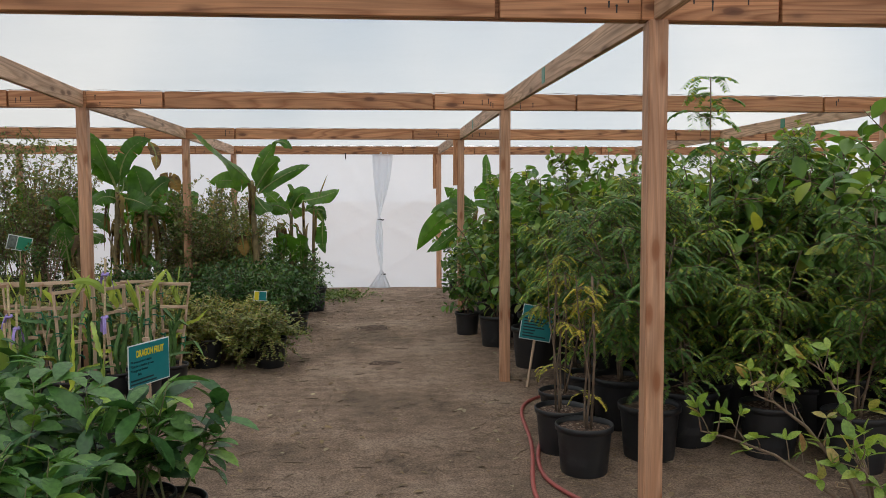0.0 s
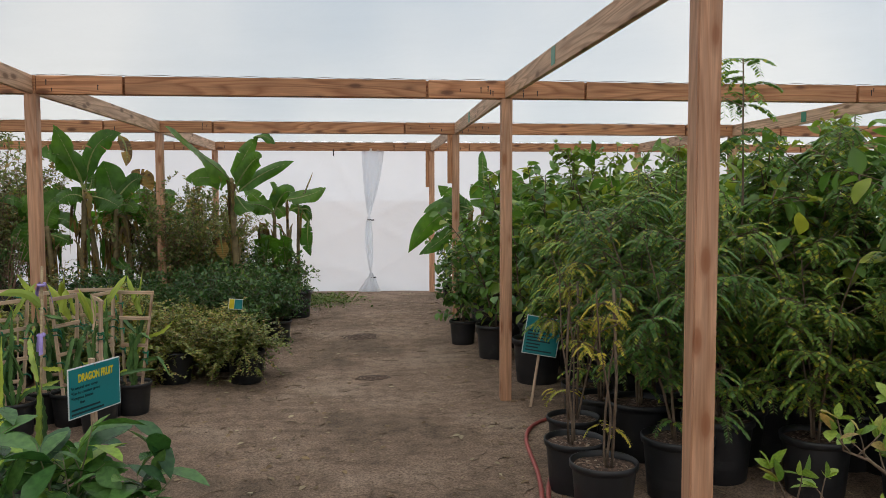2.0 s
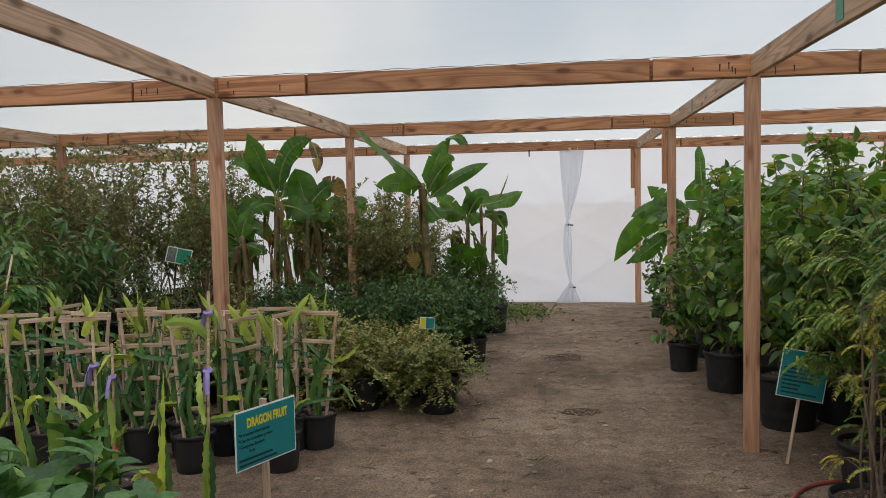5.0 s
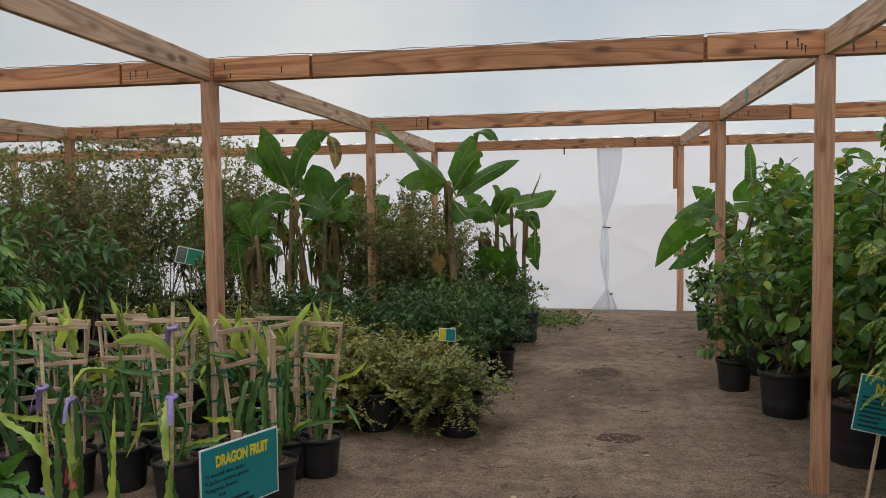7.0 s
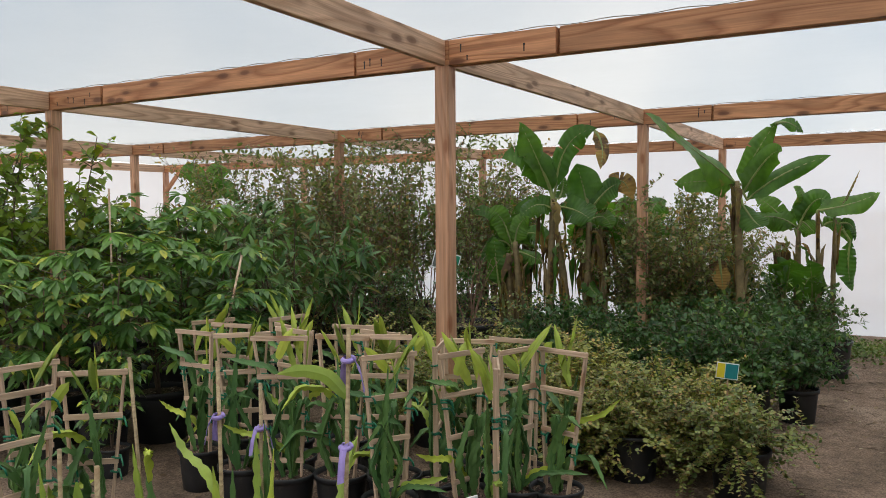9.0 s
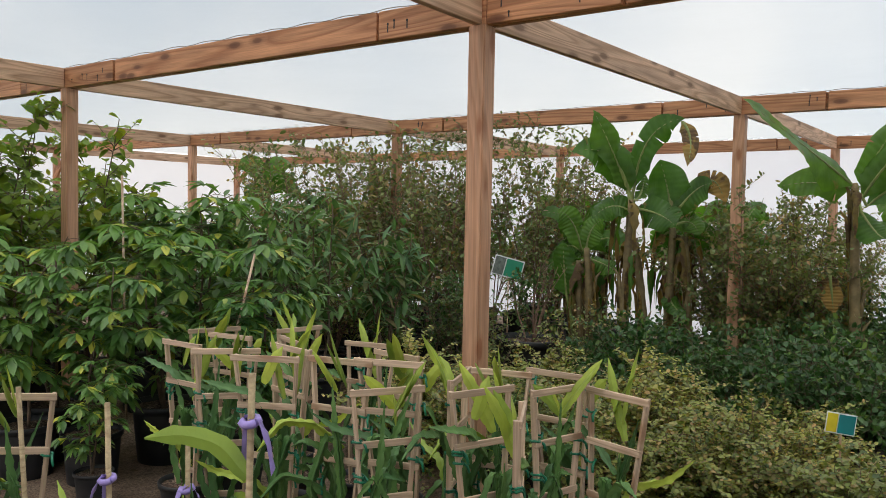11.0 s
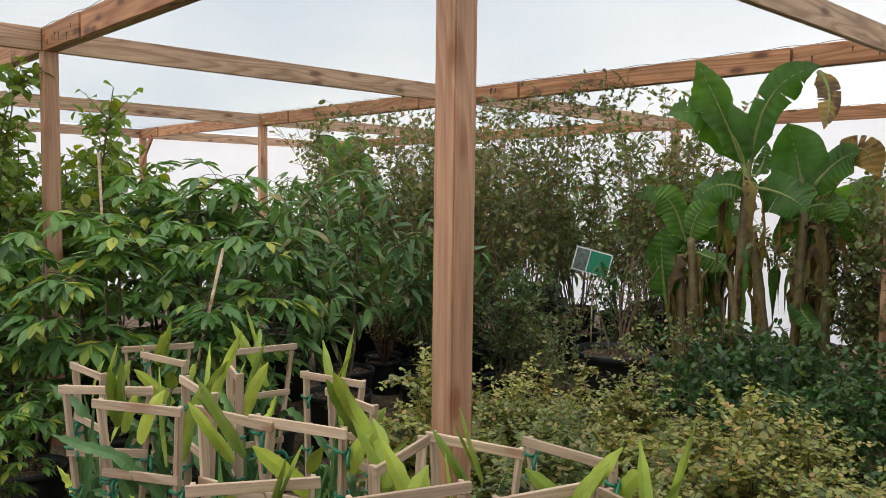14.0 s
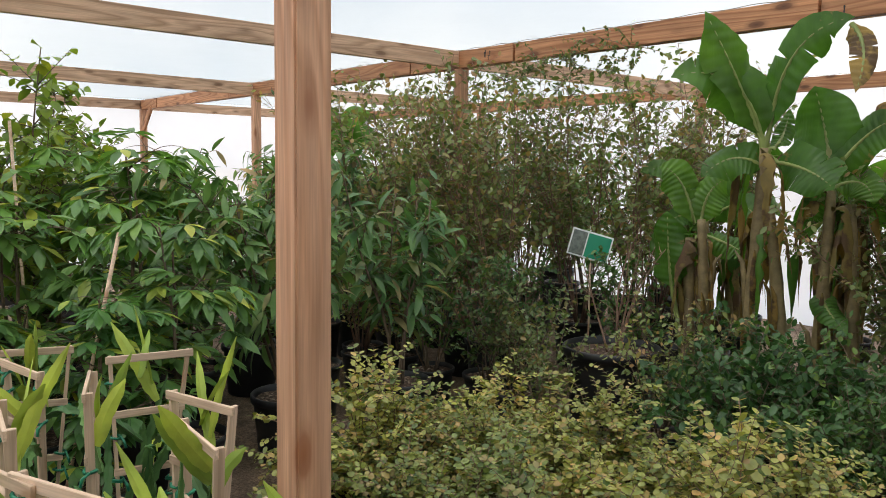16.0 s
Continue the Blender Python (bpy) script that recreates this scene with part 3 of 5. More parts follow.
gx = np.concatenate([[-400, -150, -60, -30], np.arange(-14, 8.61, 0.14), [15, 40, 120, 400]])
gy = np.concatenate([[-400, -150, -60, -20], np.arange(-8, 15.01, 0.14), [25, 60, 160, 400]])
gv = [(x, y, ground_z(x, y) + (0.007 * noise.noise((x * 3.1, y * 3.1, 0)) + 0.003 * noise.noise((x * 7, y * 7, 4)) if abs(x) < 15 and abs(y) < 16 else 0)) for y in gy for x in gx]
nx = len(gx)
gf = [(j * nx + i, j * nx + i + 1, (j + 1) * nx + i + 1, (j + 1) * nx + i) for j in range(len(gy) - 1) for i in range(nx - 1)]
tagged(mesh_object("ground", gv, gf, DIRT), "trodden brown dirt ground with scattered litter", "ground", kind="structure")

# roof film: rests on the beams, puckered along them
rx = np.arange(X0, X1 + 0.01, 0.09)
ry = np.arange(Y0, Y1 + 0.01, 0.12)
rv = []
for y in ry:
    near = min(abs(y - r) for r in ROWS_Y)
    for x in rx:
        puck = 0.03 * max(0.0, 1 - near / 0.3) * (0.5 + 0.5 * math.sin(x * 19 + 2 * math.sin(x * 1.7 + y)))
        belly = 0.03 * min(1.0, near / 1.2) * (1 + 0.6 * noise.noise((x * 0.5, y * 0.5, 3)))
        rv.append((x, y, TOP + BEAM + 0.006 + puck + belly))
n = len(rx)
rf = [(j * n + i, j * n + i + 1, (j + 1) * n + i + 1, (j + 1) * n + i) for j in range(len(ry) - 1) for i in range(n - 1)]
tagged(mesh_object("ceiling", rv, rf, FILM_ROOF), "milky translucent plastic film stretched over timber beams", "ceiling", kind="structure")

KNOT_1, KNOT_2 = (-0.187, 1.30), (-0.157, 0.31)


def film_wall(name, a, b, folds, label):
    # upright film from a to b, with shallow pulled folds
    a, b = Vector((*a, 0)), Vector((*b, 0))
    L = (b - a).length
    d = (b - a) / L
    nrm = Vector((-d.y, d.x, 0))
    us = np.arange(0, L + 0.01, 0.07)
    zs = np.linspace(-0.03, TOP + BEAM, 40)
    V = []
    for z in zs:
        for u in us:
            off = 0.018 * noise.noise((u * 0.9, z * 0.5, 7)) + 0.006 * noise.noise((u * 3.5, z * 2.0, 2))
            for (fu, fz), ang, depth, width in folds:
                du, dz = u - fu, z - fz
                s = du * math.cos(ang) + dz * math.sin(ang)
                t = -du * math.sin(ang) + dz * math.cos(ang)
                if s > 0:
                    off += depth * math.exp(-(t / (width * (0.4 + s))) ** 2) * math.exp(-s / 1.4)
            p = a + d * float(u) + nrm * off
            V.append((p.x, p.y, float(z)))
    k = len(us)
    F = [(j * k + i, j * k + i + 1, (j + 1) * k + i + 1, (j + 1) * k + i) for j in range(len(zs) - 1) for i in range(k - 1)]
    return tagged(mesh_object(name, V, F, FILM_WALL), label, "wall", kind="structure")


K1, K2 = (KNOT_1[0] - X0, KNOT_1[1]), (KNOT_2[0] - X0, KNOT_2[1])
folds = [(K1, radians(g), 0.02, 0.05) for g in (28, 118, 150, 205, 330)] + [(K2, radians(g), 0.017, 0.06) for g in (35, 165, 200, 310, 340)]
film_wall("wall_north", (X0, Y1 + 0.03), (X1, Y1 + 0.03), folds, "white translucent plastic film end wall with pulled creases")
film_wall("wall_south", (X1, Y0), (X0, Y0), [], "white translucent plastic film wall")
film_wall("wall_west", (X0, Y0), (X0, Y1), [], "white translucent plastic film side wall")
film_wall("wall_east", (X1, Y1), (X1, Y0), [], "white translucent plastic film side wall")


def post(x, y):
    bm = bmesh.new()
    z0 = -0.03
    bmesh.ops.create_cube(bm, size=1.0, matrix=Matrix.Translation(((TOP - z0) / 2, 0, 0)) @ Matrix.Diagonal((TOP - z0, 0.089, 0.089, 1)))
    bmesh.ops.bevel(bm, geom=bm.edges[:], offset=0.005, segments=2, affect="EDGES")
    ob = part("post", bm, POST)
    ob.matrix_basis = Matrix.Translation((x, y, z0)) @ pose(0, 0, 0, 0, -90, 0)
    return tagged(ob, "square sawn fir post carrying the roof beams", "post", "roof posts")


# three posts stand a little off the grid
OFF = {(0.9, 3.34): (0.975, 3.32), (-2.76, 3.34): (-2.63, 3.33), (-2.76, 7.0): (-2.8, 6.985)}
for x in COLS:
    for y in ROWS_Y:
        post(*OFF.get((x, y), (x, y)))


def beam(name, a, b, depth, label, category="beam", height=BEAM):
    a, b = Vector(a), Vector(b)
    ob = part(name, board_bm((b - a).length, depth, height), PALE_FIR if name == "long_beam" else FIR)
    ob.matrix_basis = along(a, b)
    return tagged(ob, label, category, "roof beams")


zc = TOP + BEAM / 2


def nail_mesh():
    # a nail head with the dark streak that runs down from it
    bm = bmesh.new()
    bmesh.ops.create_cone(bm, cap_ends=True, segments=8, radius1=0.0065, radius2=0.005, depth=0.004, matrix=pose(0, 0, 0, 90, 0, 0))
    bmesh.ops.create_cube(bm, size=1.0, matrix=Matrix.Translation((0, 0.001, -0.016)) @ Matrix.Diagonal((0.007, 0.002, 0.03, 1)))
    me = bpy.data.meshes.new("nail")
    bm.to_mesh(me)
    bm.free()
    me.materials.append(TIE_BLACK)
    return me


NAIL = nail_mesh()


def nailed(board, length, away, seed):
    r = np.random.default_rng(seed)
    for k in range(int(r.integers(3, 6))):
        nail = new("nail", NAIL)
        nail.parent = board
        nail.matrix_basis = Matrix.Translation((r.uniform(0.05, length - 0.05), -away, r.uniform(-0.03, 0.045))) @ Matrix.Diagonal((1, 1, r.uniform(0.6, 1.4), 1))


for y in ROWS_Y:
    for i in range(len(COLS) - 1):
        a, b = COLS[i], COLS[i + 1]
        beam("cross_beam", (a + 0.002, y + 0.0225, zc), (b - 0.002, y + 0.0225, zc), 0.038, "reddish fir cross beam with knots")
        beam("face_board", (a + 0.66, y - 0.018, zc), (b - 0.66, y - 0.018, zc + 0.002), 0.038, "reddish fir face board with knots and grain")
        for x in (a + 0.002, b - 0.64):
            sp = beam("splice_board", (x, y - 0.022, zc), (x + 0.638, y - 0.022, zc), 0.042, "short fir splice board nailed over a beam joint")
            nailed(sp, 0.63, 0.0215, int(x * 100 + y * 1000) % 9973)
for x in COLS:
    for j in range(len(ROWS_Y) - 1):
        a, b = ROWS_Y[j] + 0.044, ROWS_Y[j + 1] - 0.046
        xa, xb = OFF.get((x, ROWS_Y[j]), (x, 0))[0], OFF.get((x, ROWS_Y[j + 1]), (x, 0))[0]
        beam("long_beam", (xa, a, zc), (xb, b, zc), 0.038, "weathered pale fir beam running lengthways")
for x, y in ((0.9, 5.42), (0.9, 9.2), (4.56, 8.9)):
    bm = bmesh.new()
    bmesh.ops.create_cube(bm, size=1.0, matrix=Matrix.Diagonal((0.003, 0.1, 0.11, 1)))
    ob = part("paint_mark", bm, TIE_GREEN)
    ob.matrix_basis = Matrix.Translation((x - 0.0205 + 0.075 * max(0, (7 - y) / 3.66) * (x == 0.9), y, zc + 0.005))
    tagged(ob, "green grade mark painted on a beam", "paint mark", "beam marks")
# braces on the posts that show them
for x, y, dx in ((-13.74, 10.66, 0.45), (-13.74, 14.32, 0.45), (0.9, 14.32, 0), (0.9, 10.66, 0)):
    if dx:
        ob = part("brace", board_bm(0.6, 0.035, 0.09), FIR)
        ob.matrix_basis = along((x + 0.05, y - 0.062, TOP - 0.42), (x + 0.48, y - 0.062, TOP))
    else:
        ob = part("brace", board_bm(0.62, 0.035, 0.085), FIR)
        ob.matrix_basis = along((x - 0.063, y - 0.01, TOP - 0.62), (x - 0.063, y - 0.01, TOP + 0.0))
    tagged(ob, "fir brace board nailed to a post", "brace", "post braces")

# wavy dark lines standing in for the shaded gap between film and cross beams
for y in ROWS_Y:
    pts = [(x, y - 0.036, TOP + BEAM + 0.002 + 0.0045 * (1 + math.sin(x * 19 + 2 * math.sin(x * 1.7 + y)))) for x in np.arange(X0 + 0.1, X1 - 0.1, 0.055)]
    v, f = tube(pts, 0.002, 4)
    tagged(mesh_object("lacing_cord", v, f, BARK), "dark line standing for the shaded gap under the roof film", "cord", "film lacing")

# the tied-up film flap in the end wall
flap = new("tied_curtain")
tagged(flap, "bunched plastic film door flap tied with two black cords", "curtain")
cx = [(2.46, -0.11, 0.19, 0.03), (2.3, -0.115, 0.18, 0.03), (2.0, -0.13, 0.15, 0.04), (1.7, -0.155, 0.105, 0.045), (1.45, -0.178, 0.05, 0.035), (1.30, -0.187, 0.02, 0.02),
      (1.22, -0.19, 0.045, 0.035), (1.0, -0.195, 0.07, 0.05), (0.75, -0.19, 0.066, 0.05), (0.5, -0.17, 0.04, 0.035), (0.33, -0.158, 0.018, 0.018), (0.26, -0.15, 0.05, 0.04),
      (0.12, -0.17, 0.13, 0.06), (0.02, -0.19, 0.19, 0.07), (0.0, -0.19, 0.2, 0.07)]
V, F, S = [], [], 40
for z, x, w, dpt in cx:
    for j in range(S):
        a = 2 * math.pi * j / S
        pleat = 1 + 0.22 * math.sin(9 * a + z * 2) * min(1, w / 0.05)
        V.append((x + w * math.cos(a) * (0.9 + 0.1 * pleat), Y1 - 0.075 + dpt * math.sin(a) * pleat, z + ground_z(x, Y1)))
for i in range(len(cx) - 1):
    for j in range(S):
        k = (j + 1) % S
        F.append((i * S + j, (i + 1) * S + j, (i + 1) * S + k, i * S + k))
mesh_object("film_flap", V, F, FILM_WALL, flap)
for kx, kz in (KNOT_1, KNOT_2):
    ring = [(kx + 0.027 * math.cos(a), Y1 - 0.075 + 0.027 * math.sin(a), kz + 0.006 * math.sin(a)) for a in np.linspace(0, 6.1, 14)]
    ring += [(kx + 0.05, Y1 - 0.1, kz - 0.01), (kx + 0.085, Y1 - 0.105, kz - 0.005)]
    v, f = tube(ring, 0.011, 6)
    mesh_object("cord", v, f, TIE_BLACK, flap, "black tie cord")
hook = part("hanging_strap", board_bm(0.11, 0.006, 0.02, 0.001), TIE_BLACK)
hook.matrix_basis = along((-0.78, 14.27, TOP + 0.02), (-0.78, 14.27, TOP - 0.09))
tagged(hook, "short dark strap hanging from the end beam", "strap")

# ---- signs ----


def sign(name, label, centre, yaw, roll, width, height, stake_foot, border, title, bars, lines=()):
    thing = new(name)
    tagged(thing, label, "sign")
    cx, cy, cz = centre
    m = Matrix.Translation(centre) @ pose(0, 0, 0, 90, 0, yaw) @ pose(0, 0, 0, 0, 0, roll)

    def slab(pname, w, h, x, y, lift, thick, mat, plabel=""):
        bm = bmesh.new()
        bmesh.ops.create_cube(bm, size=1.0, matrix=Matrix.Translation((x, y, lift)) @ Matrix.Diagonal((w, h, thick, 1)))
        bmesh.ops.bevel(bm, geom=bm.edges[:], offset=min(0.001, thick * 0.3), segments=1, affect="EDGES")
        ob = part(pname, bm, mat, thing, plabel)
        ob.matrix_basis = m
        return ob

    def words(text, size, x, y, mat, wide=1.0, bold=0.0):
        cu = bpy.data.curves.new("lettering", "FONT")
        cu.body, cu.size, cu.extrude, cu.offset = text, size, 0.0006, bold
        tmp = bpy.data.objects.new("lettering", cu)
        scene.collection.objects.link(tmp)
        me = bpy.data.meshes.new_from_object(tmp.evaluated_get(bpy.context.evaluated_depsgraph_get()))
        bpy.data.objects.remove(tmp)
        me.materials.clear()
        me.materials.append(mat)
        ob = new("lettering", me)
        ob.parent = thing
        ob.matrix_basis = m @ Matrix.Translation((x, y, 0.0045)) @ Matrix.Diagonal((wide, 1, 1, 1))

    slab("border", width, height, 0, 0, 0, 0.005, SIGN_WHITE, "white sign edge")
    slab("face", width - border, height - border, 0, 0, 0.002, 0.004, SIGN_TEAL, "teal printed sign face")
    text, size, x, y, wide = title
    words(text, size, x, y, SIGN_YELLOW, wide, size * 0.045)
    for text, size, x, y in lines:
        words(text, size, x, y, SIGN_INK, 0.92, size * 0.012)
    for x, y, w, h in bars:
        slab("text_bar", w, h, x + w / 2, y, 0.0043, 0.001, SIGN_INK)
    st = part("stake", board_bm(1.0, 0.02, 0.034, 0.002), LATH, thing, "pale wooden stake")
    foot = Vector(stake_foot)
    head = m @ Vector((0, height / 2 + 0.025, -0.016)) if not bars or stake_foot[2] < 0 else Vector(centre)
    st.matrix_basis = along(foot, head, 90) @ Matrix.Diagonal(((head - foot).length, 1, 1, 1))
    # nail head
    bm = bmesh.new()
    bmesh.ops.create_uvsphere(bm, u_segments=8, v_segments=5, radius=0.006)
    nail = part("nail", bm, SIGN_GREY, thing)
    nail.matrix_basis = m @ Matrix.Translation((0, height / 2 - 0.012, 0.006)) @ Matrix.Diagonal((1, 1, 0.5, 1))
    return thing


sign("plant_sign", "teal dragon fruit information sign on a wooden stake", (-1.78, 5.11, 0.61), 67, 0, 0.41, 0.28, (-1.79, 5.13, -0.04), 0.014,
     ("DRAGON FRUIT", 0.06, -0.13, 0.056, 0.63),
     [(-0.185, -0.092, 0.22, 0.011), (-0.185, -0.116, 0.25, 0.011)],
     [("*A tropical vine/ cactus", 0.0235, -0.185, 0.02), ("*Can be container grown", 0.0235, -0.185, -0.008), ("*Gorgeous flowers", 0.0235, -0.185, -0.036), ("           fruit", 0.0235, -0.185, -0.064)])
sign("plant_sign", "teal noni information sign on a slanting wooden stake", (1.14, 6.70, 0.57), -8, -9, 0.28, 0.31, (1.06, 6.755, -0.04), 0.012,
     ("NONI", 0.072, -0.06, 0.065, 0.72),
     [(-0.115, 0.034 - 0.026 * k, w * 1.1, 0.011) for k, w in enumerate((0.15, 0.19, 0.16, 0.17, 0.1, 0.09, 0.19))])

# ---- potted plants ----
rng = np.random.default_rng(11)


def jitter(points, amount, low=0.9, high=1.1):
    return [(x + rng.uniform(-amount, amount), y + rng.uniform(-amount, amount), rng.uniform(low, high)) for x, y in points]


# low bronze-leaved shrubs beside the aisle
def cascade(thing, seed, base, stems, length, rise, mat, bark):
    """Long stems that arch up and hang over the rim, with small round leaves in pairs."""
    r = np.random.default_rng(seed)
    wood, pos, way, sz = Pile(), [], [], []
    for i in range(stems):
        a = r.uniform(0, 6.28)
        L = length * r.uniform(0.55, 1.15)
        el = radians(r.choice([r.uniform(15, 50), r.uniform(50, 86)], p=[0.55, 0.45]))
        d = np.array([math.cos(a) * math.cos(el), math.sin(a) * math.cos(el), math.sin(el) * rise])
        p = bent((0.05 * math.cos(a), 0.05 * math.sin(a), base), d, L, r, r.uniform(0.6, 2.3), 0.09, 10)
        p[:, 2] = np.maximum(p[:, 2], 0.06 + 0.01 * np.arange(len(p))[::-1])
        lines = [(p, 0.08, L)]
        for _ in range(int(r.integers(4, 8))):
            o, tan = spot(p, r.uniform(0.15, 0.9))
            dd = tan * 0.7 + r.normal(0, 0.55, 3) + np.array([0, 0, 0.25])
            l2 = r.uniform(0.08, 0.26)
            lines.append((bent(o, dd, l2, r, r.uniform(0.2, 1.3), 0.12, 5), 0.1, l2))
        for q, s0, l2 in lines:
            wood.add(*tube(q, np.linspace(0.0035 if q is p else 0.0018, 0.0009, len(q)), 3))
            for s in np.arange(s0, 1.0, 0.021 / l2):
                o, tan = spot(q, min(s, 0.999))
                side = np.cross(tan, r.normal(0, 0.35, 3) + np.array([0, 0, 1.0]))
                side /= np.linalg.norm(side) + 1e-9
                k = (1.1 - 0.45 * s) * r.uniform(0.75, 1.2)
                for sg in (-1, 1):
                    pos.append(o)
                    way.append(side * sg + tan * 0.35 + r.normal(0, 0.22, 3))
                    sz.append(0.033 * k)
    wood.build("stem", bark, thing)
    v, f = leaves(pos, way, sz, ROUND, r, 0.35)
    mesh_object("foliage", v, f, mat, thing)
    return thing


models = []
for k in range(4):
    t = potted("low_shrub", "low drooping shrub with small bronze-green leaves in a black pot", "shrub", "low bronze shrubs", 0.165, 0.29)
    models.append(cascade(t, 100 + k, 0.27, (46, 40, 50, 42)[k], (0.46, 0.42, 0.5, 0.45)[k], (1.0, 1.15, 0.95, 1.05)[k], LEAF_BRONZE, BARK_RED))
plant_out(models, [(-1.35, 7.86, 1.02)] + jitter([(-1.92, 7.88)] + [(x, 7.9) for x in (-2.42, -2.95, -3.45)] + [(x, 8.4) for x in (-1.65, -2.15, -2.65, -3.15, -3.65)] + [(x, 8.9) for x in (-1.95, -2.5, -3.0, -3.5, -4.0)] + [(-3.95, 8.0), (-4.3, 8.5)], 0.09, 0.88, 1.1), rng)

# darker shrubs behind them
models = []
for k in range(3):
    t = potted("dark_shrub", "dense dark green small-leaved shrub in a black pot", "shrub", "dark green shrubs", 0.17, 0.3)
    models.append(bush(t, 120 + k, 0.28, 24, 0.62, 1.0, 12, 0.28, 0.05, 0.046, 46, SMALL, LEAF_DARK, BARK, 0.95, 0.1, 0.005))
plant_out(models, [(-1.27, 9.85, 0.9)] + jitter([(-1.55, 9.55), (-2.05, 9.5), (-2.6, 9.55), (-3.15, 9.6), (-1.75, 10.1), (-2.3, 10.1), (-2.85, 10.1), (-3.4, 10.15), (-1.6, 10.7), (-2.15, 10.75), (-1.5, 11.4), (-1.45, 12.1), (-2.0, 12.2)], 0.06, 0.95, 1.12), rng)

# tall twiggy shrubs
models = []
for k in range(3):
    t = potted("twiggy_shrub", "tall twiggy reddish shrub with sparse small leaves in a black pot", "shrub", "tall twiggy shrubs", 0.2, 0.36)
    models.append(bush(t, 140 + k, 0.34, 13, 2.0, 0.36, 20, 0.42, 0.05, 0.055, 19, SMALL, LEAF_TWIG, BARK_RED, 0.25, 0.25, 0.007))
plant_out(models, [(-5.55, 10.25, 1.06), (-6.0, 10.4, 1.08), (-5.6, 11.3, 1.08), (-6.5, 10.1, 1.07), (-7.17, 10.2, 1.0), (-6.3, 11.4, 1.08), (-7.6, 11.2, 1.05), (-4.75, 11.95, 1.06), (-6.9, 10.9, 1.08), (-5.3, 12.0, 1.08), (-8.2, 10.6, 1.08), (-4.95, 11.25, 1.0), (-7.0, 12.0, 1.08), (-6.2, 9.5, 0.7)], rng)

# bushier ones beside the bananas
models = []
for k in range(2):
    t = potted("bushy_shrub", "tall bushy shrub with small olive-brown leaves in a black pot", "shrub", "tall bushy shrubs", 0.19, 0.34)
    models.append(bush(t, 150 + k, 0.32, 18, 1.75, 0.5, 26, 0.44, 0.1, 0.05, 38, SMALL, LEAF_TWIG, BARK_RED, 0.35, 0.05, 0.007))
plant_out(models, [(-2.7, 10.9, 0.98), (-2.4, 11.3, 0.9), (-2.95, 11.3, 0.95), (-2.3, 11.95, 0.86), (-2.85, 12.3, 0.95), (-2.35, 12.7, 0.9), (-7.3, 11.5, 1.0)], rng)

# big pot standing among them
t = potted("large_potted_shrub", "sparse shrub in a large black tree pot", "shrub", "", 0.3, 0.52)
bush(t, 160, 0.48, 6, 0.85, 0.6, 6, 0.25, 0.1, 0.04, 10, SMALL, LEAF_TWIG, BARK_RED, 0.3, 0.2, 0.009)
plant_out([t], [(-4.42, 10.2, 1.0)], rng)
models = []
for k in range(2):
    t = potted("young_shrub", "small bluish-green young shrub in a black pot", "shrub", "young shrubs", 0.15, 0.26)
    models.append(bush(t, 165 + k, 0.24, 9, 0.88, 0.5, 13, 0.28, 0.05, 0.042, 34, SMALL, LEAF_DARK if k else LEAF_TWIG, BARK, 0.4, 0.15, 0.006))
plant_out(models, [(-4.72, 9.62, 1), (-5.1, 9.75, 1.05), (-4.35, 9.5, 0.8), (-5.5, 9.6, 1), (-6.0, 9.7, 1.05), (-5.2, 10.15, 0.9), (-6.4, 9.65, 1.05), (-4.6, 10.65, 1.0), (-3.75, 9.75, 0.9)], rng)

# palmate-leaved saplings
models = []
for k in range(3):
    t = potted("palmate_sapling", "sapling with fanned bright green leaves in a black pot", "sapling", "palmate saplings", 0.2, 0.36)
    models.append(compound(t, 180 + k, 0.33, 2, 1.2, 0.24, 88, 0.17, 7, 0.15, PALMATE, LEAF_PALM, BARK, True, 0.5, 0.16, 0.012, 6, 0.34))
plant_out(models, [(-5.3, 7.05, 1.06), (-4.95, 7.6, 1.0), (-5.22, 6.5, 0.85), (-4.75, 7.15, 0.72), (-5.62, 6.3, 0.9), (-4.85, 6.3, 0.6), (-5.8, 7.6, 1.12), (-5.85, 6.6, 1.0), (-6.2, 8.2, 1.12), (-6.5, 7.7, 1.12), (-6.2, 5.9, 1.1), (-7.0, 8.35, 1.16)], rng)

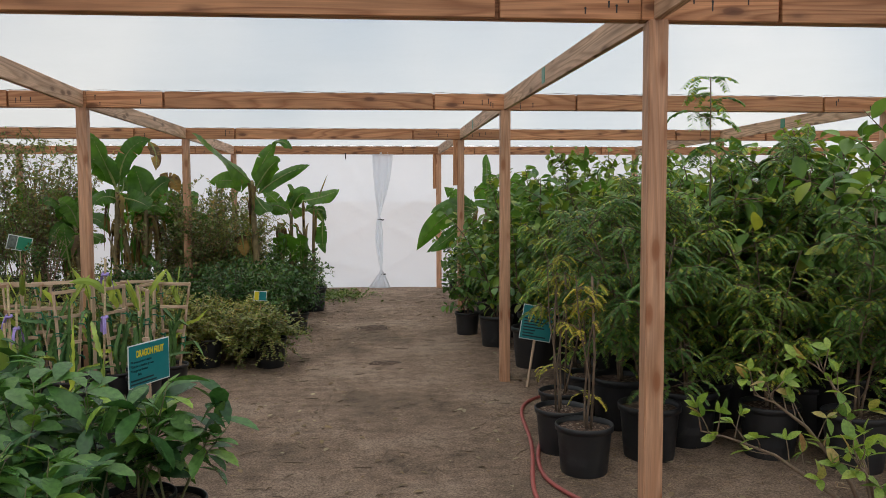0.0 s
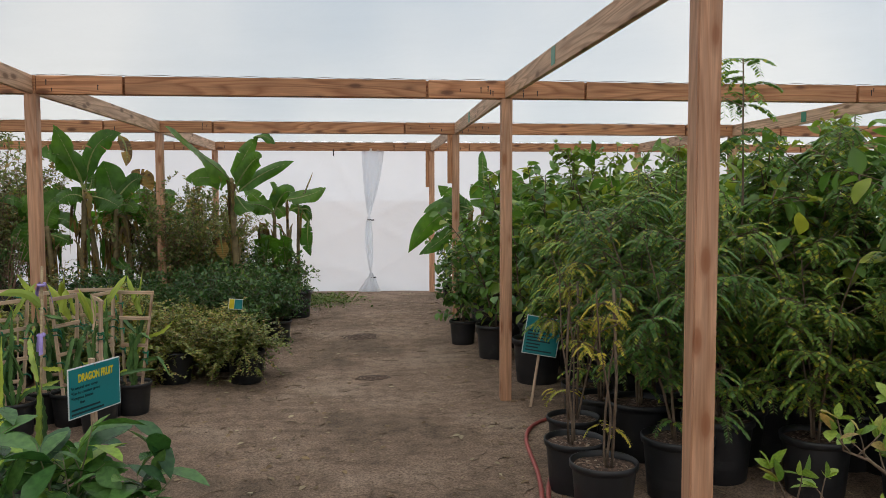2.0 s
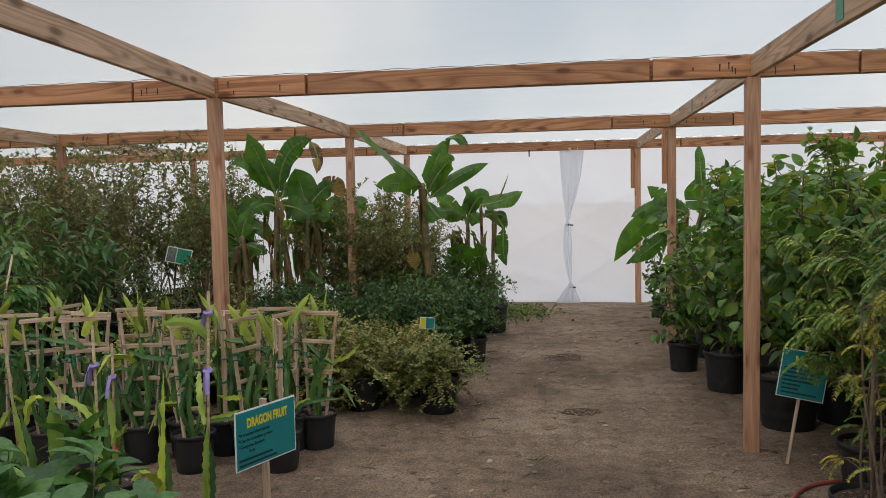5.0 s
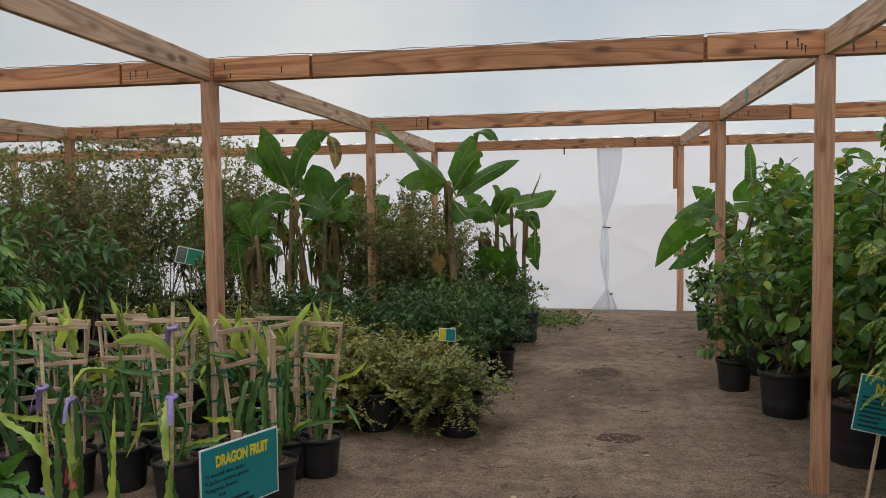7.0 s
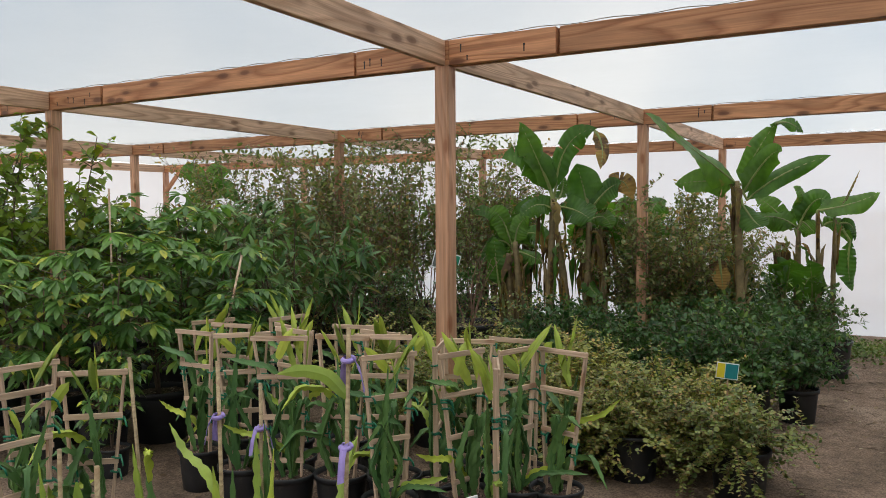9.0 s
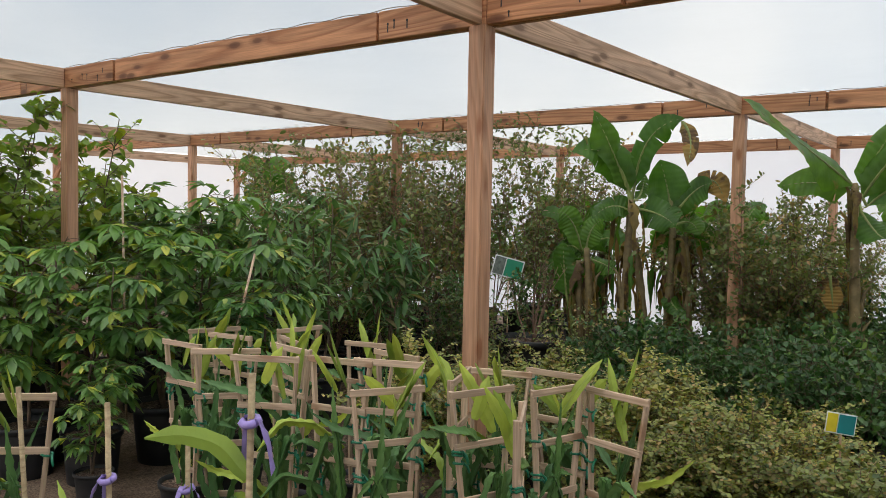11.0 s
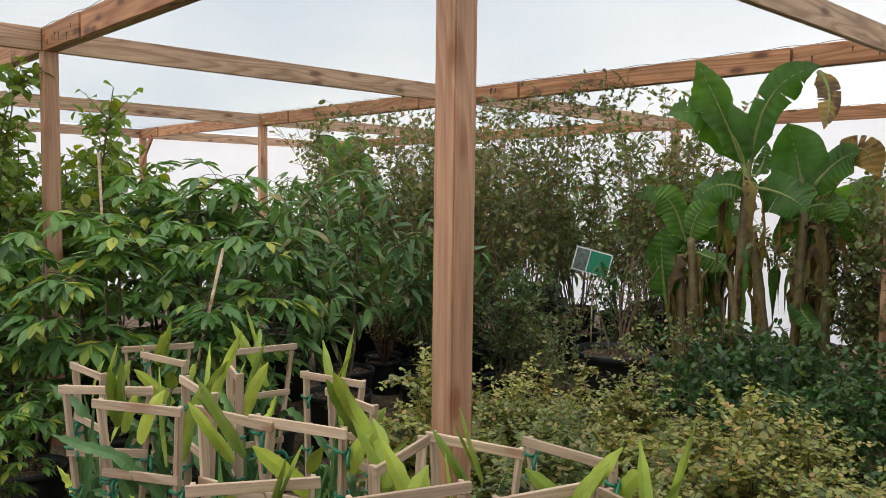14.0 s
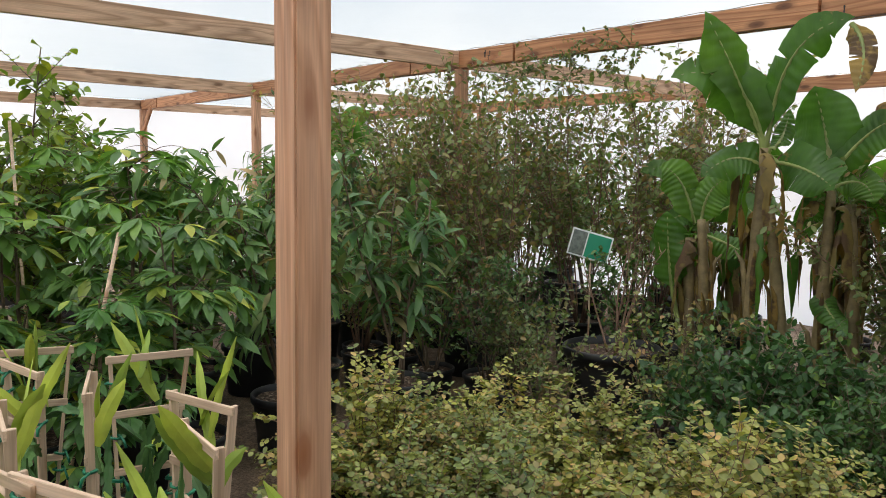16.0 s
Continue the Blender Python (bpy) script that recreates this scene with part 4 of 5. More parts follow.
# lance-leaved young trees towards the west side
models = []
for k in range(3):
    t = potted("lance_leaf_tree", "young tree with long drooping dark leaves in a black pot", "young tree", "lance-leaved trees", 0.2, 0.36)
    models.append(bush(t, 200 + k, 0.33, 4, 1.35, 0.3, 12, 0.4, 0.45, 0.16, 28, LANCE, LEAF_LANCE, BARK, 0.2, 0.3, 0.012, 0.3))
plant_out(models, jitter([(-5.3, 8.35), (-5.15, 9.0), (-5.9, 8.9), (-6.6, 8.9), (-6.0, 12.4), (-6.3, 13.4), (-7.8, 13.5), (-9.0, 13.6), (-8.6, 12.2), (-7.1, 10.05), (-7.2, 8.2), (-7.4, 9.2), (-7.9, 7.4), (-8.1, 8.6), (-8.3, 9.9), (-8.9, 7.9), (-9.0, 9.2), (-7.1, 6.7), (-7.8, 6.0), (-8.7, 6.8), (-9.3, 11.0), (-8.5, 11.6), (-9.9, 8.6), (-10.6, 9.8), (-10.8, 11.4), (-11.8, 10.4), (-9.9, 12.6), (-8.2, 12.8), (-11.5, 8.4), (-12.3, 12.0), (-6.6, 12.4), (-7.3, 13.0), (-6.9, 9.6), (-7.6, 9.9)], 0.12, 0.95, 1.12), rng)

# taller broad-leaved young trees at the west side
models = []
for k in range(3):
    t = potted("broad_leaf_tree", "young tree with broad mid-green leaves in a black pot", "young tree", "broad-leaved trees", 0.2, 0.36)
    models.append(bush(t, 220 + k, 0.33, 4, 1.42, 0.34, 14, 0.45, 0.25, 0.115, 26, BROAD, LEAF_BROAD, BARK, 0.45, 0.06, 0.012, 0.35))
plant_out(models, [(-7.0, 5.6, 1.14), (-7.9, 5.1, 1.12), (-6.75, 6.35, 1.12), (-8.6, 5.8, 1.12),
                   (2.3, 5.45, 1.05), (2.95, 5.0, 1.12), (3.1, 5.6, 1.25), (3.5, 5.3, 1.25), (1.3, 7.6, 1.0), (1.08, 8.65, 0.85), (0.85, 9.5, 0.68), (1.5, 8.3, 1.05), (2.0, 7.3, 1.1), (2.2, 8.2, 1.1), (1.45, 9.3, 1.02), (2.1, 9.2, 1.1), (1.25, 10.2, 0.8), (1.8, 10.2, 1.08),
                   (1.35, 11.2, 0.85), (1.8, 11.2, 1.05), (2.6, 6.6, 1.14), (2.9, 7.6, 1.14), (3.0, 8.7, 1.12), (2.7, 10.0, 1.15), (3.4, 5.9, 1.12), (3.7, 7.0, 1.14), (3.9, 8.2, 1.12), (4.2, 5.2, 1.12), (3.2, 4.7, 1.0), (4.3, 9.4, 1.12),
                   (4.9, 6.3, 1.12), (3.6, 11.0, 1.15), (2.5, 11.6, 1.1), (5.2, 7.6, 1.12), (4.0, 4.1, 1.05), (5.1, 4.6, 1.1), (1.55, 12.1, 0.95), (1.1, 12.9, 0.7), (3.2, 12.6, 1.1)], rng)

models = []
for k in range(2):
    t = potted("yellow_green_tree", "tall young tree with light yellow-green rounded leaves in a pot", "young tree", "yellow-green trees", 0.2, 0.36)
    models.append(bush(t, 232 + k, 0.33, 4, 1.95, 0.22, 24, 0.46, 0.2, 0.09, 28, BROAD, LEAF_LIME, BARK, 0.3, 0.25, 0.012, 0.35))
plant_out(models, [(-6.75, 6.65, 1.04), (-7.2, 6.1, 1.05), (-7.6, 6.6, 1.06), (-7.5, 7.2, 0.98), (3.0, 6.3, 0.94), (2.75, 7.2, 0.93), (1.72, 7.75, 0.9), (2.55, 8.55, 0.95), (2.5, 9.6, 0.95), (2.35, 6.95, 0.92), (3.4, 9.2, 0.95), (-6.85, 7.4, 1.0), (-7.95, 7.8, 0.95)], rng)

# feathery-leaved saplings beside the aisle
models = []
for k in range(3):
    t = potted("feathery_sapling", "sapling with fine feathery green leaves in a black pot", "sapling", "feathery saplings", 0.2, 0.36)
    models.append(compound(t, 240 + k, 0.33, 3, 1.36, 0.28, 470, 0.22, 11, 0.046, SLIVER, LEAF_FERN, BARK, False, 0.95, 0.08, 0.009, 11, 0.36))
plant_out(models, [(1.48, 4.75, 0.98), (1.85, 5.05, 1.05), (2.28, 4.72, 0.95), (2.66, 4.38, 1.0), (1.5, 5.45, 0.98), (2.0, 5.75, 1.05), (1.35, 6.15, 0.9), (1.75, 6.45, 1.0), (2.65, 5.35, 1.36), (2.3, 6.2, 1.15), (2.75, 5.9, 1.2)], rng)
# tall thin ones that reach the film
for k, (x, y, h) in enumerate(((2.72, 5.12, 2.3), (3.4, 5.05, 2.1), (2.08, 5.32, 2.3))):
    t = potted("tall_feathery_sapling", "tall bare-stemmed sapling with feathery leaves at the top", "sapling", "tall feathery saplings", 0.2, 0.36)
    compound(t, 250 + k, 0.33, 1, h, 0.05, 26, 0.34, 11, 0.07, SLIVER, LEAF_FERN, BARK, False, 0.9, 0.72, 0.012, 2, 0.15, True)
    plant_out([t], [(x, y, 1.0)], rng)
# thin yellowing ones in front
models = []
for k in range(2):
    t = potted("yellowing_sapling", "thin staked sapling with yellowing feathery leaves in a black pot", "sapling", "yellowing saplings", 0.155, 0.27)
    compound(t, 260 + k, 0.25, 2, 0.95, 0.1, 30, 0.14, 10, 0.03, SLIVER, LEAF_YELLOW, BARK, False, 1.0, 0.15, 0.007, 4, 0.14)
    v, f = tube([(0.03, 0.02, 0.2), (0.045, 0.03, 0.65), (0.03, 0.02, 1.08)], 0.007, 6)
    mesh_object("cane", v, f, BARK, t, "brown support stick")
    models.append(t)
plant_out(models, [(0.98, 4.5, 1.12), (0.93, 4.9, 1.1), (1.06, 5.42, 0.95), (1.36, 5.75, 1.08)], rng)

# glossy large-leaved seedlings at the start of the walk
models = []
for k in range(3):
    t = potted("large_leaf_seedling", "leafy seedling with large glossy oval leaves in a black pot", "seedling", "large-leaved seedlings", 0.15, 0.26)
    models.append(bush(t, 280 + k, 0.24, 4, 0.56, 0.55, 3, 0.18, 0.1, 0.16, 30, SEEDLING, LEAF_SEEDLING, BARK_GREEN, 0.2, 0.25, 0.007, 0.25, single=True))
plant_out(models, [(-1.26, 3.5, 1.1), (-1.52, 3.25, 1.03), (-1.85, 3.55, 1.05), (-2.2, 3.25, 1.08), (-1.6, 3.75, 0.98), (-2.05, 3.95, 1.02), (-2.5, 3.7, 1.1), (-1.55, 2.85, 0.98), (-1.95, 2.85, 1.02), (-2.7, 3.1, 1.1), (-1.42, 3.55, 1.1), (-2.0, 3.3, 1.15), (-2.35, 4.15, 1.1)], rng)

# pale leggy shrub beside the aisle
t = potted("leggy_shrub", "leggy shrub with pale green young leaves and arching branches", "shrub", "", 0.16, 0.28)
wood, pos, way, sz = Pile(), [], [], []
r2 = np.random.default_rng(300)
tips = [(-0.75, 0.02, 0.77), (-0.52, 0.05, 0.9), (-0.2, 0.15, 0.98), (0.15, -0.05, 1.0), (0.3, 0.2, 0.85), (-0.3, -0.3, 0.72), (0.05, -0.25, 0.9)]
for tx, ty, tz in tips:
    p = np.array([(0, 0, 0.25), (tx * 0.25, ty * 0.25, 0.25 + (tz - 0.25) * 0.45), (tx * 0.6, ty * 0.6, 0.25 + (tz - 0.25) * 0.8), (tx * 0.85, ty * 0.85, tz - 0.03), (tx, ty, tz)])
    wood.add(*tube(p, [0.011, 0.009, 0.007, 0.005, 0.003], 6))
    for s in np.linspace(0.3, 1, 11):
        o, tan = spot(p, min(s, 0.999))
        q = bent(o, tan * 0.5 + r2.normal(0, 0.6, 3) + np.array([0, 0, 0.6]), 0.1, r2, 0, 0.1, 3)
        wood.add(*tube(q, [0.003, 0.003, 0.002, 0.002], 4))
        for _ in range(4):
            pos.append(q[-1])
            way.append((q[-1] - q[-2]) / 0.033 + r2.normal(0, 0.75, 3))
            sz.append(r2.uniform(0.045, 0.085))
wood.build("stem", BARK, t)
leaf_objects(t, pos, way, sz, OVAL, LEAF_GUAVA, r2, 0.5)
t.matrix_basis = Matrix.Translation((1.72, 2.72, ground_z(1.72, 2.72)))


# ---- bananas ----
def bezier(a, b, c, n):
    """A curve from a through b to c."""
    a, b, c = (np.array(p, float) for p in (a, b, c))
    m = 2 * b - (a + c) / 2
    u = np.linspace(0, 1, n)[:, None]
    return (1 - u) ** 2 * a + 2 * u * (1 - u) * m + u * u * c


def blade(line, width, face, r, slits, fold=0.2, sag=0.9):
    """A banana leaf blade along a line, opened towards face, torn in from its edges."""
    N = len(line)
    T = np.gradient(line, axis=0)
    T /= np.linalg.norm(T, axis=1)[:, None] + 1e-9
    ph = r.uniform(0, 6, 6)
    tear = [{int(r.integers(4, N - 3)): r.uniform(0.2, 0.65) for _ in range(slits)} for _ in range(2)]
    V, F = [], []
    for i in range(N):
        u = i / (N - 1)
        side = np.cross(T[i], face)
        side /= np.linalg.norm(side) + 1e-9
        out = np.cross(side, T[i])
        w = width * 0.43 * max(0.015, min(1.0, 5.5 * u + 0.06) * (1 - max(0.0, (u - 0.55) / 0.45) ** 2.2))
        for s in (1, 0.74, 0.4, 0, -0.4, -0.74, -1):
            k = 0 if s > 0 else 1
            y = w * s * (tear[k].get(i, 1.0) if abs(s) > 0.3 else 1.0) * (1 + 0.05 * math.sin(u * 9 + ph[k]))
            lift = fold * abs(y) * (1 + 0.5 * math.sin(u * 4 + ph[2 + k])) - sag * y * y / max(width, 0.05) * (1.2 + math.sin(u * 6 + ph[4 + k]))
            V.append(line[i] + side * y + out * (lift + 0.003 * math.sin(i * 1.3 + y * 30)))
    for i in range(N - 1):
        for j in range(6):
            F.append((i * 7 + j, i * 7 + j + 1, (i + 1) * 7 + j + 1, (i + 1) * 7 + j))
    return V, F


def banana_clump(x, y, turn, trunks, rows, seed, dry=3, girth=0.05):
    """turn: heading of the clump's long side. trunks: foot, top and height along it.
    rows: start, middle and tip of each leaf (along the side, up), width, how far it comes forward, and 1 if it is dry."""
    t = new("banana_plant")
    tagged(t, "banana plant with broad torn arching leaves and fibrous stems", "banana plant", "banana plants")
    pot_parts(t, 0.2, 0.36)
    r = np.random.default_rng(seed)
    R = np.array([math.cos(radians(turn)), math.sin(radians(turn)), 0])
    D = np.array([-R[1], R[0], 0])
    up = np.array([0, 0, 1.0])
    tops = []
    for foot, top, height in trunks:
        n = 16
        p = bezier(R * max(-0.12, min(0.12, foot)) + up * 0.3, R * (foot * 0.6 + top * 0.4) + up * (0.25 + height * 0.45) + D * r.uniform(-0.04, 0.04), R * top + up * height, n)
        rad = np.linspace(girth, girth * 0.55, n) * (1 + 0.07 * np.sin(np.arange(n) * 2.1 + foot * 9))
        v, f = tube(p, rad, 12)
        mesh_object("trunk", v, f, BANANA_TRUNK, t, "mottled brown-green fibrous stem")
        tops.append(p[-1])
        for k in range(5):
            o, tan = spot(p, r.uniform(0.2, 0.9))
            a = r.uniform(0, 6.28)
            d = np.array([math.cos(a), math.sin(a), 0])
            q = np.array([o + d * girth * 0.8 - up * 0.22, o + d * girth * 0.95, o + d * girth * 1.3 + up * 0.1, o + d * girth * 2.2 + up * 0.16])
            v, f = tube(q, [0.01, 0.02, 0.014, 0.004], 7)
            mesh_object("sheath", v, f, BANANA_TRUNK if k % 2 else BANANA_DRY, t)
        # dead leaves folded down along the stem
        for k in range(dry):
            a = r.uniform(0, 6.28)
            d = np.array([math.cos(a), math.sin(a), 0])
            L = r.uniform(0.3, 0.62)
            o = p[-1] - up * r.uniform(0.02, 0.2)
            q = bezier(o, o + d * r.uniform(0.08, 0.16) - up * 0.03, o + d * r.uniform(0.1, 0.2) - up * L, 16)
            v, f = blade(q, r.uniform(0.05, 0.12), d + up * 0.2, r, 6, 0.5, 2.0)
            mesh_object("dry_leaf", v, f, BANANA_DRY if k % 3 else BANANA_LEAF, t, "hanging withered leaf")
    for r0, z0, r1, z1, r2, z2, width, fwd, *dead in rows:
        pts = [R * a + up * z + D * fwd * k / 2 for k, (a, z) in enumerate(((r0, z0), (r1, z1), (r2, z2)))]
        line = bezier(*pts, 58)
        face = -D + up * r.uniform(0.1, 0.9) + R * r.uniform(-0.5, 0.5)
        v, f = blade(line, width, face, r, int(r.integers(0, 3)))
        b = mesh_object("leaf", v, f, BANANA_DRY if dead else BANANA_LEAF, t, "brown withered leaf" if dead else "")
        near = min(tops, key=lambda q: np.linalg.norm(q - pts[0]))
        stalk = []
        if np.linalg.norm(near - pts[0]) < 0.32:
            stalk = [near - up * 0.12, near * 0.5 + pts[0] * 0.5]
        elif z0 < 1.05:
            stalk = [R * max(-0.12, min(0.12, r0)) + up * 0.3, (R * r0 + R * max(-0.12, min(0.12, r0))) / 2 + up * (z0 * 0.6 + 0.12)]
        rib = np.array(stalk + [q - face / np.linalg.norm(face) * 0.004 for q in line[::6]])
        v, f = tube(rib, np.linspace(0.017, 0.003, len(rib)), 6)
        mesh_object("midrib", v, f, BANANA_RIB, b, "pale green leaf midrib")
    t.matrix_basis = Matrix.Translation((x, y, ground_z(x, y) - 0.003))
    return t


# the clump that stands tall beside the twiggy shrubs
banana_clump(-3.55, 10.45, 24, [(-0.08, -0.04, 1.78), (0.12, 0.0, 1.45)],
             [(-0.08, 1.87, -0.21, 2.19, -0.37, 2.52, 0.3, -0.2), (-0.06, 1.85, -0.24, 2.15, -0.54, 2.17, 0.36, -0.2), (-0.02, 1.88, 0.1, 2.3, 0.37, 2.45, 0.26, -0.15),
              (0.36, 2.44, 0.42, 2.27, 0.39, 2.05, 0.15, -0.3, 1), (-0.04, 1.67, -0.2, 1.72, -0.36, 1.61, 0.26, -0.15), (0.03, 1.7, 0.2, 1.65, 0.32, 1.56, 0.32, -0.25), (0.01, 1.78, 0.05, 1.87, 0.07, 2.01, 0.12, 0.2)], 1, 6)
banana_clump(-3.2, 10.68, 24, [(-0.12, -0.1, 1.55), (0.06, 0.0, 1.48)],
             [(-0.11, 1.65, -0.15, 1.88, -0.22, 2.14, 0.46, 0.1), (-0.12, 1.62, 0.06, 1.86, 0.2, 1.93, 0.28, -0.1), (0.12, 1.88, 0.22, 1.95, 0.31, 1.76, 0.24, -0.12, 1), (-0.09, 1.57, 0.04, 1.6, 0.11, 1.49, 0.26, -0.1),
              (-0.12, 1.51, -0.19, 1.45, -0.24, 1.24, 0.2, 0), (-0.12, 0.98, -0.08, 0.9, 0.02, 0.8, 0.16, -0.25), (0.02, 1.5, 0.15, 1.5, 0.24, 1.3, 0.22, 0.1)], 2, 6)
banana_clump(-4.1, 10.75, 24, [(0.02, -0.05, 1.32), (-0.1, -0.12, 1.2)],
             [(-0.22, 0.87, -0.25, 1.11, -0.27, 1.37, 0.3, 0), (-0.09, 1.29, -0.19, 1.56, -0.33, 1.66, 0.26, 0), (-0.05, 1.29, -0.01, 1.49, 0.1, 1.59, 0.26, 0), (-0.02, 1.22, 0.14, 1.16, 0.24, 1.1, 0.2, 0)], 3, 4)
# the clump beside the aisle, towards the end wall
banana_clump(-1.85, 11.08, 24, [(-0.06, -0.13, 1.93)],
             [(-0.14, 1.91, -0.63, 2.21, -1.1, 2.48, 0.34, -0.9), (-0.07, 1.89, 0.05, 2.18, 0.27, 2.5, 0.24, 0.1), (0.22, 2.46, 0.36, 2.47, 0.5, 2.38, 0.16, 0.1), (-0.07, 1.81, 0.11, 2.12, 0.22, 2.19, 0.26, -0.2),
              (-0.03, 1.75, 0.3, 1.99, 0.72, 2.16, 0.22, 0), (-0.14, 1.89, -0.42, 1.93, -0.68, 1.9, 0.3, 0.1), (-0.07, 1.7, 0.02, 1.54, 0.07, 1.5, 0.26, -0.2), (-0.28, 1.19, -0.26, 1.04, -0.24, 0.88, 0.2, 0, 1)], 5, 2)
banana_clump(-1.6, 11.75, 24, [(0.1, 0.1, 1.46), (-0.05, -0.1, 1.3)],
             [(0.1, 1.48, 0.15, 1.73, 0.04, 1.87, 0.24, 0), (0.1, 1.48, 0.24, 1.73, 0.36, 1.69, 0.26, -0.1), (0.08, 1.46, -0.14, 1.57, -0.42, 1.53, 0.26, 0), (0.03, 1.44, -0.13, 1.65, -0.31, 1.78, 0.26, 0.1),
              (0.14, 1.52, 0.19, 1.46, 0.22, 1.4, 0.22, -0.1), (-0.02, 0.81, -0.02, 0.99, -0.03, 1.16, 0.42, -0.2)], 6, 2, 0.04)
banana_clump(-1.2, 11.72, 24, [(0.02, 0.03, 1.54), (-0.12, -0.14, 1.6)],
             [(-0.14, 1.63, 0.16, 1.69, 0.44, 1.8, 0.26, 0), (-0.09, 1.48, 0.07, 1.5, 0.18, 1.29, 0.2, 0), (0.17, 1.34, 0.16, 1.06, 0.2, 0.84, 0.22, 0), (0.07, 1.5, 0.18, 1.48, 0.21, 1.33, 0.14, 0),
              (-0.18, 0.74, -0.23, 0.94, -0.3, 1.16, 0.36, -0.3), (0.02, 1.56, 0.15, 1.77, 0.27, 2.03, 0.03, 0.05, 1)], 7, 0, 0.03)
# across the aisle
banana_clump(1.2, 12.2, 0, [(0.02, 0.1, 1.45), (0.1, 0.3, 1.5)],
             [(0.14, 1.48, -0.13, 1.64, -0.38, 1.83, 0.26, 0.1), (0.12, 1.46, -0.23, 1.54, -0.6, 1.43, 0.34, 0), (0.08, 1.44, -0.38, 1.37, -0.83, 0.85, 0.38, -0.1), (0.03, 1.37, -0.3, 1.06, -0.67, 0.81, 0.24, 0),
              (0.3, 1.44, 0.31, 1.71, 0.3, 1.96, 0.46, 0.1), (0.3, 1.8, 0.29, 2.13, 0.3, 2.35, 0.16, 0.2)], 10, 1)
banana_clump(1.95, 12.3, 0, [(0.02, 0.0, 1.5)],
             [(0.0, 1.55, 0.04, 1.81, 0.01, 2.08, 0.34, 0.1), (-0.1, 1.55, -0.14, 1.89, -0.15, 2.1, 0.18, 0.1), (0.05, 1.5, 0.3, 1.7, 0.55, 1.6, 0.34, 0.0), (0.0, 1.5, -0.2, 1.6, -0.42, 1.4, 0.3, -0.2)], 11, 1)
# darker ones farther back
FAR_LEAVES = [(-0.02, 1.3, -0.2, 1.6, -0.45, 1.62, 0.28, -0.1), (0.0, 1.3, 0.12, 1.62, 0.34, 1.7, 0.28, 0.1), (0.02, 1.28, 0.25, 1.4, 0.42, 1.18, 0.26, -0.2), (-0.03, 1.25, -0.2, 1.3, -0.34, 1.05, 0.24, -0.2)]
for k, (x, y, h) in enumerate(((-4.4, 11.2, 0.0), (-3.05, 11.75, 0.05), (-3.62, 11.55, 0.1), (-4.55, 11.95, 0.05), (-3.35, 12.9, 0.0), (-4.9, 12.6, 0.1), (-3.9, 12.4, 0.0), (-5.6, 12.9, 0.05))):
    banana_clump(x, y, 24 + 25 * k, [(0.03, 0.0, 1.28 + h), (-0.1, -0.08, 1.1)], [(a, z + h, b, w + h, c, q + h, e, g) for a, z, b, w, c, q, e, g in FAR_LEAVES], 30 + k, 5, 0.045)
banana_clump(-9.6, 11.6, 60, [(0.0, 0.0, 1.85)], [(a, z + 0.55, b, w + 0.6, c, q + 0.55, e * 1.3, g) for a, z, b, w, c, q, e, g in FAR_LEAVES], 40, 2)


# ---- dragon fruit on trellises ----
def rib_stem(points, radius, ribs, seed, taper=0.6, scallop=0.26):
    P = np.array(points, float)
    S = max(10, int(np.sum(np.linalg.norm(np.diff(P, axis=0), axis=1)) / 0.019))
    u = np.linspace(0, len(P) - 1, S)
    P = np.stack([np.interp(u, range(len(P)), P[:, k]) for k in range(3)], 1)
    for _ in range(2):
        P[1:-1] = (P[:-2] + 2 * P[1:-1] + P[2:]) / 4
    T = np.gradient(P, axis=0)
    T /= np.linalg.norm(T, axis=1)[:, None]
    ref = np.array([math.cos(seed), math.sin(seed), 0.15])
    U = np.cross(T, ref)
    U /= np.linalg.norm(U, axis=1)[:, None] + 1e-9
    W = np.cross(T, U)
    V, F = [], []
    k = ribs * 2
    for i in range(S):
        s = i / (S - 1)
        env = min(1.0, 0.45 + 3 * s) * min(1.0, 0.12 + (1 - s) * 4) * (1 - (1 - taper) * s)
        for j in range(k):
            a = 2 * math.pi * j / k
            r = radius * env * ((1 + scallop * math.sin(i * 2.2)) if j % 2 == 0 else (0.34 if ribs > 2 else 0.2))
            V.append(P[i] + r * (math.cos(a) * U[i] + math.sin(a) * W[i]))
    for i in range(S - 1):
        for j in range(k):
            q = (j + 1) % k
            F.append((i * k + j, i * k + q, (i + 1) * k + q, (i + 1) * k + j))
    F.append(tuple(range(k))[::-1])
    F.append(tuple((S - 1) * k + j for j in range(k)))
    return V, F


